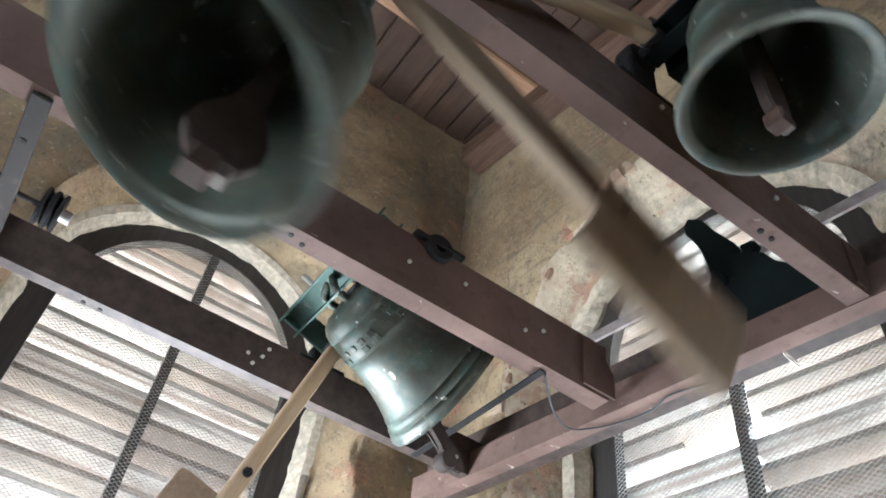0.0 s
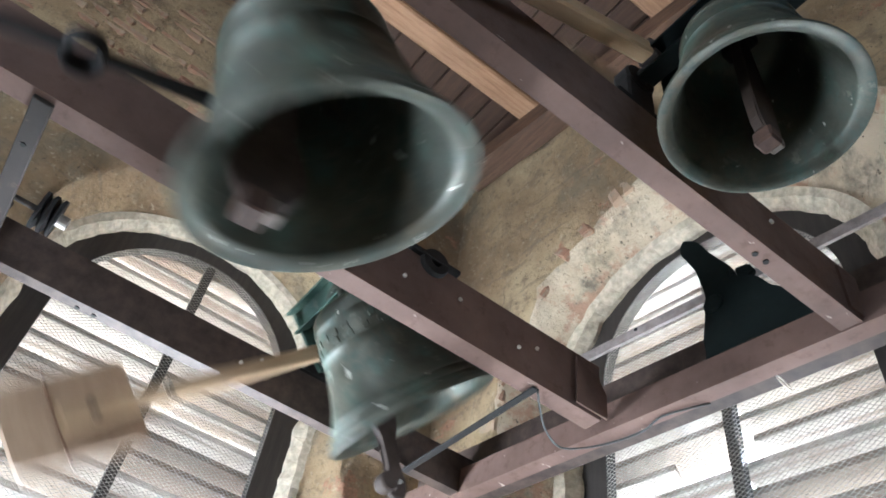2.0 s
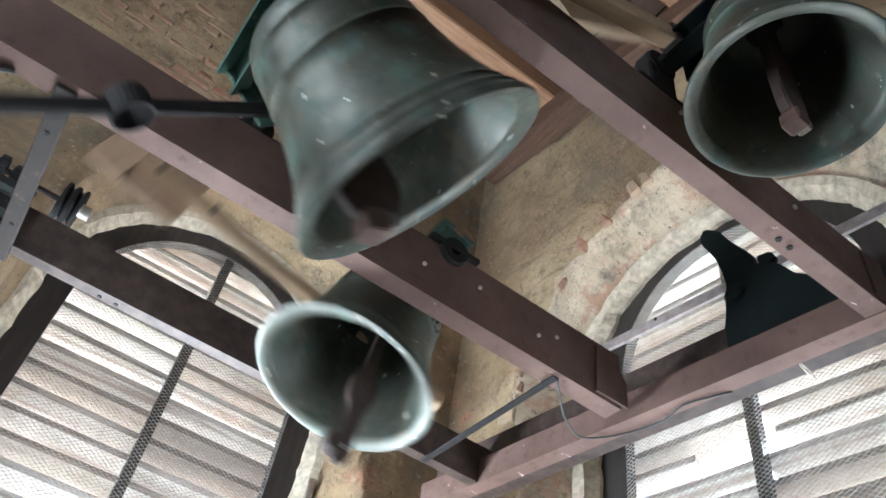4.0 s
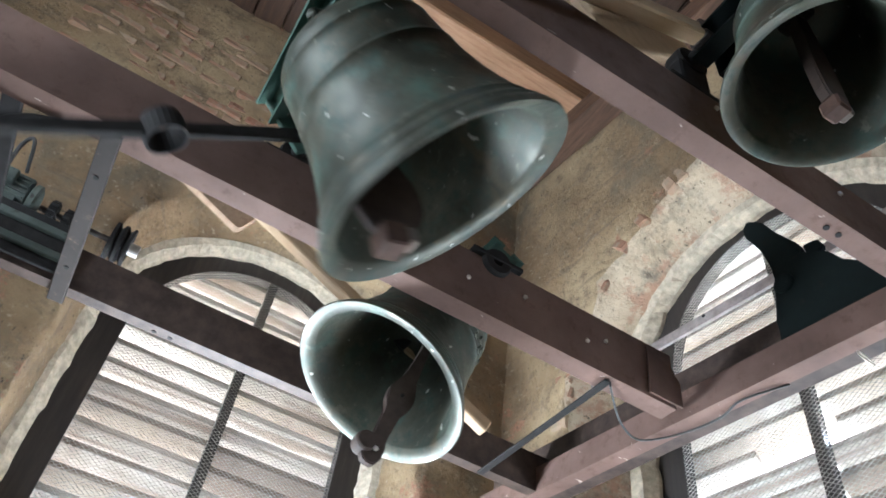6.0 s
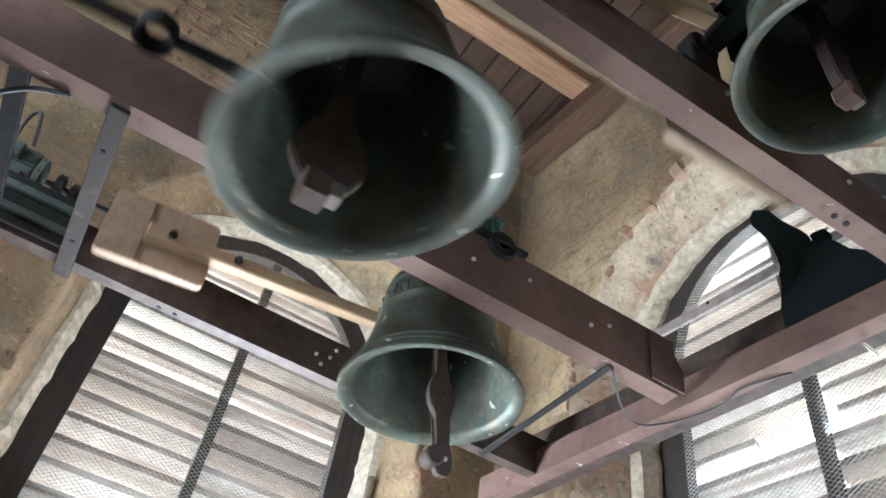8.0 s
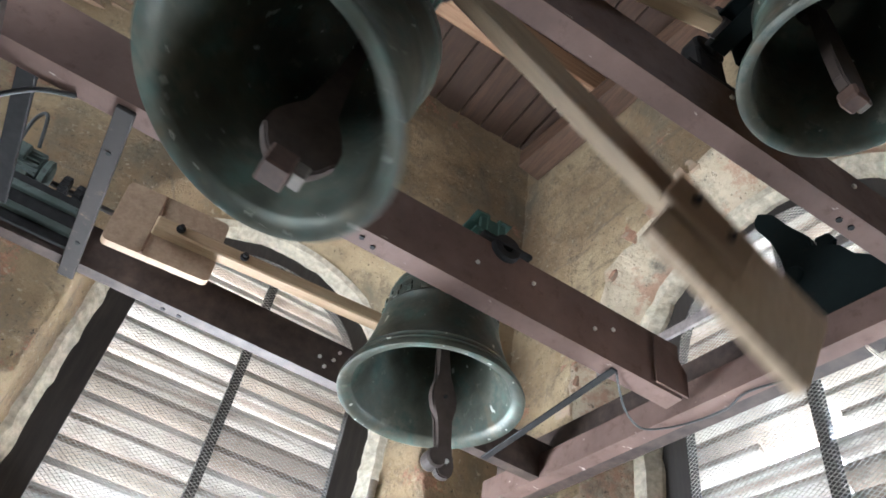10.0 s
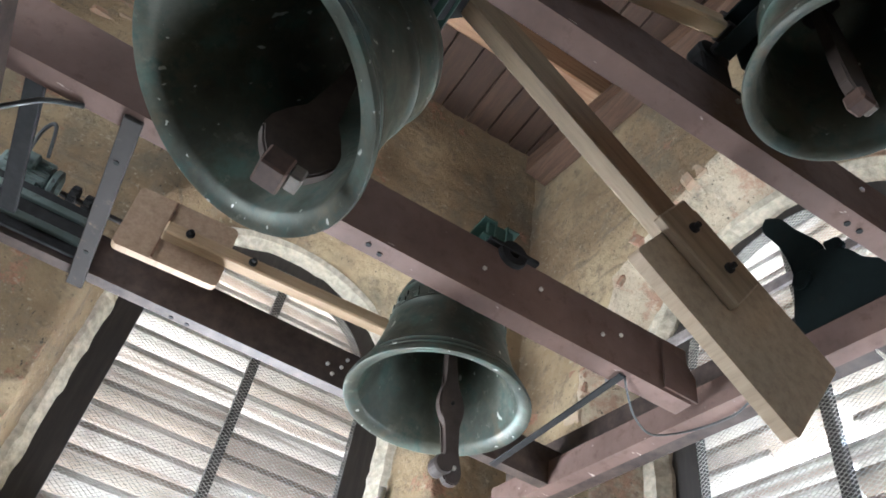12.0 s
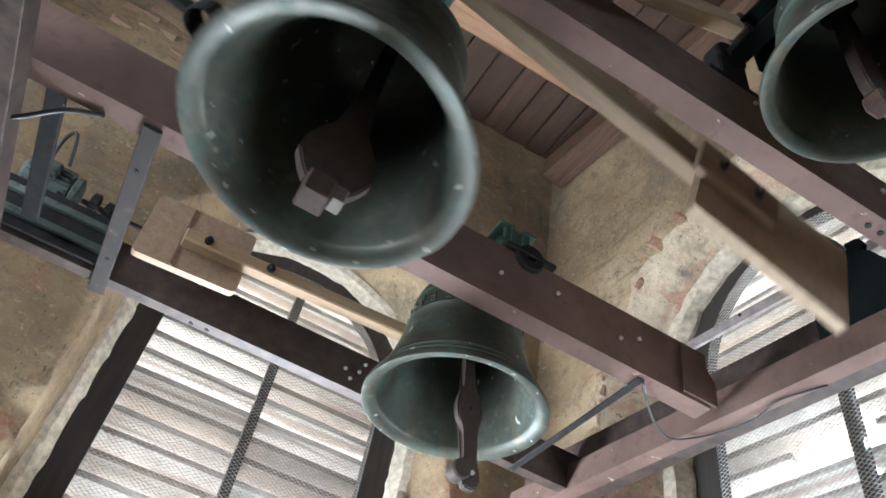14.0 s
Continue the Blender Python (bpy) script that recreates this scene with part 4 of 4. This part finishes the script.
def arch_bricks(wall, to_world, face, share, seed):
    s0, zc, r, _ = face
    rr = random.Random(seed)
    ex = (to_world(1, 0, 0) - to_world(0, 0, 0)).normalized()
    ey = (to_world(0, 1, 0) - to_world(0, 0, 0)).normalized()
    n = int(math.pi * r / 0.078)
    for k in range(n):
        if rr.random() > share:
            continue
        a = math.pi * (k + 0.5) / n
        rad = ex * math.cos(a) + Vector((0, 0, 1)) * math.sin(a)
        tan = rad.cross(ey)
        m = Matrix((tan, ey, rad)).transposed().to_4x4()
        inset = rr.uniform(-0.010, 0.004)
        m.translation = to_world(s0 + (r + 0.048 + inset) * math.cos(a), 0.123 + rr.uniform(-0.006, 0.008), zc + (r + 0.048 + inset) * math.sin(a))
        ob = new("brick", rr.choice(VOUSSOIRS))
        ob.parent = wall
        ob.matrix_basis = m


def course_bricks(wall, to_world, s0, s1, z0, z1, share, seed):
    rr = random.Random(seed)
    ex = (to_world(1, 0, 0) - to_world(0, 0, 0)).normalized()
    ey = (to_world(0, 1, 0) - to_world(0, 0, 0)).normalized()
    z, row = z0, 0
    while z < z1:
        s = s0 + (0.12 if row % 2 else 0)
        while s < s1:
            edge = min(s - s0, s1 - s, (z - z0) * 2, (z1 - z) * 2)
            if rr.random() < share and edge > rr.uniform(-0.1, 0.25):
                m = Matrix((ex, ey, Vector((0, 0, 1)))).transposed().to_4x4()
                m.translation = to_world(s, 0.047 + bulge(to_world(s, 0, z)) + rr.uniform(-0.003, 0.006), z + rr.uniform(-0.004, 0.004))
                ob = new("brick", rr.choice(STRETCHERS))
                ob.parent = wall
                ob.matrix_basis = m @ pose(0, 0, 0, rr.uniform(-2, 2), rr.uniform(-2, 2), rr.uniform(-2, 2))
            s += 0.235
        z += 0.07
        row += 1


NORTH, EAST = bpy.data.objects["wall_north"], bpy.data.objects["wall_east"]
arch_bricks(EAST, right_map, FACE_R, 0.6, 3)
course_bricks(NORTH, left_map, -1.25, 0.45, 4.85, 5.75, 0.75, 5)


# ---- movement ----
def motions():
    def swing(ob, pivot, angles, step=0.1):
        walk(ob, [(k * step, pose(*pivot, 0, -a, 0)) for k, a in enumerate(angles)])

    def clap(ob, angles, share_up, share_down, limit, lean, step=0.1):
        z = ob.matrix_basis.translation.copy()
        walk(ob, [(k * step, pose(*z, 0, max(-limit, min(limit, a * (share_up if a > 0 else share_down) - lean)), 0)) for k, a in enumerate(angles)])

    small_angles = [
        71.5, 68.9, 58.8, 41.9, 19.9, -4.8, -28.3, -47.2, -61.8, -68, -61.5, -47.8, -29.1, -6.1, 17.9, 39.7,
        55.9, 64.3, 64.4, 56.9, 42.8, 23.3, 0.8, -21.7, -38.2, -48.1, -52.8, -49.8, -39.8, -24.1, -4.3, 17, 36.6,
        51.2, 59, 59.3, 52.7, 40.2, 23.4, 4.3, -14.4, -29.5, -39, -41.7, -38, -28.7, -15.2, 0.8, 16.9, 30.5,
        39.6, 43.1, 40.9, 33.8, 22.9, 8.3, -6.6, -16.5, -23, -26.7, -25.8, -21.5, -14.2, -2.7, 9.1, 18.2, 24.7,
        28.1, 28.1, 23.8, 17.2, 10.6, 3.9, -1.9, -5.8, -8.1, -8, -7.5, -5.4, -0.3, 4.9, 7.1, 7.5, 8.1, 7.2, 5.5,
        3.8, 2.5, 1.4, 0.5, -0, -0.2, -0, 0.4, 1, 1.6, 2.1, 2.5, 2.7, 2.8, 2.7, 2.4, 2.1, 1.8, 1.6, 1.4, 1.3,
        1.3, 1.4, 1.5, 1.7, 1.8, 1.9, 2, 2, 2, 2, 1.9, 1.8, 1.8, 1.7, 1.7, 1.7, 1.7, 1.7, 1.8, 1.8, 1.8, 1.8,
        1.9, 1.9, 1.9, 1.8, 1.8, 1.8, 1.8, 1.8, 1.8, 1.8, 1.8, 1.8,
    ]
    large_angles = [
        -18.8, 3.5, 25.3, 43.7, 55.7, 60.8, 60.7, 53.8, 41.4, 24.3, 1.2, -21.6, -42.2, -57.3, -64.6, -64.9, -55,
        -39, -19, 3.7, 25.6, 44.5, 55.8, 60.4, 59.6, 52.1, 39, 21.3, 0.5, -20, -37.5, -49.8, -55.6, -54.6, -47.1,
        -33.8, -16.1, 3.8, 23.4, 39.8, 51.1, 56, 54.3, 46.3, 32.9, 15.3, -4.1, -23, -38.5, -48.6, -52.5, -50.6,
        -42.7, -29.2, -12.1, 8.9, 28.8, 40.6, 47.2, 49, 44.7, 35.5, 21.7, 4.4, -13.7, -29.3, -41.1, -47.3, -47.6,
        -42.2, -31.5, -18.1, -2.2, 14.6, 29.5, 38.7, 42.8, 42.5, 36.8, 27.1, 13.9, -0.2, -14, -26.5, -34.9, -38.3,
        -36.4, -29.7, -19.1, -5.7, 8.5, 21.7, 32, 38.1, 39.5, 36, 28.4, 17.4, 4.7, -8.2, -19.4, -27.4, -31.2,
        -30.6, -26.6, -19, -9, 2.5, 13.3, 21.9, 28.3, 30.5, 28.7, 23.3, 15, 5.1, -4.9, -13.7, -21.6, -26.1, -27.1,
        -24.5, -18, -9.5, -0.2, 8.6, 16.4, 21.6, 23.7, 22.5, 18.6, 12.6, 5.3, -2, -9.9, -15.8, -19, -19.4, -17,
        -12.4, -6.4,
    ]
    third_rows = [(0.0, 7.3), (0.2, -5.0), (0.4, -13.8), (0.6, -10.0), (0.8, -2.6), (1.0, 2.0), (1.2, 4.5), (1.5, 4.5), (1.9, 2.5), (2.3, 2.4), (2.7, 3.2), (5.0, 3.4), (9.0, 3.1), (14.0, 3.4)]
    swing(small, SMALL_P, small_angles)
    swing(large, LARGE_P, large_angles)
    walk(third, [(t, pose(*THIRD_P, 0, -a, 0)) for t, a in third_rows])
    clap(small_clapper, small_angles, 0.6, 0.12, 26, 8)
    clap(large_clapper, large_angles, 0.72, 0.72, 22, 0)
    z = third_clapper.matrix_basis.translation.copy()
    walk(third_clapper, [(t, pose(*z, 0, a * 0.9, 0)) for t, a in third_rows])


motions()
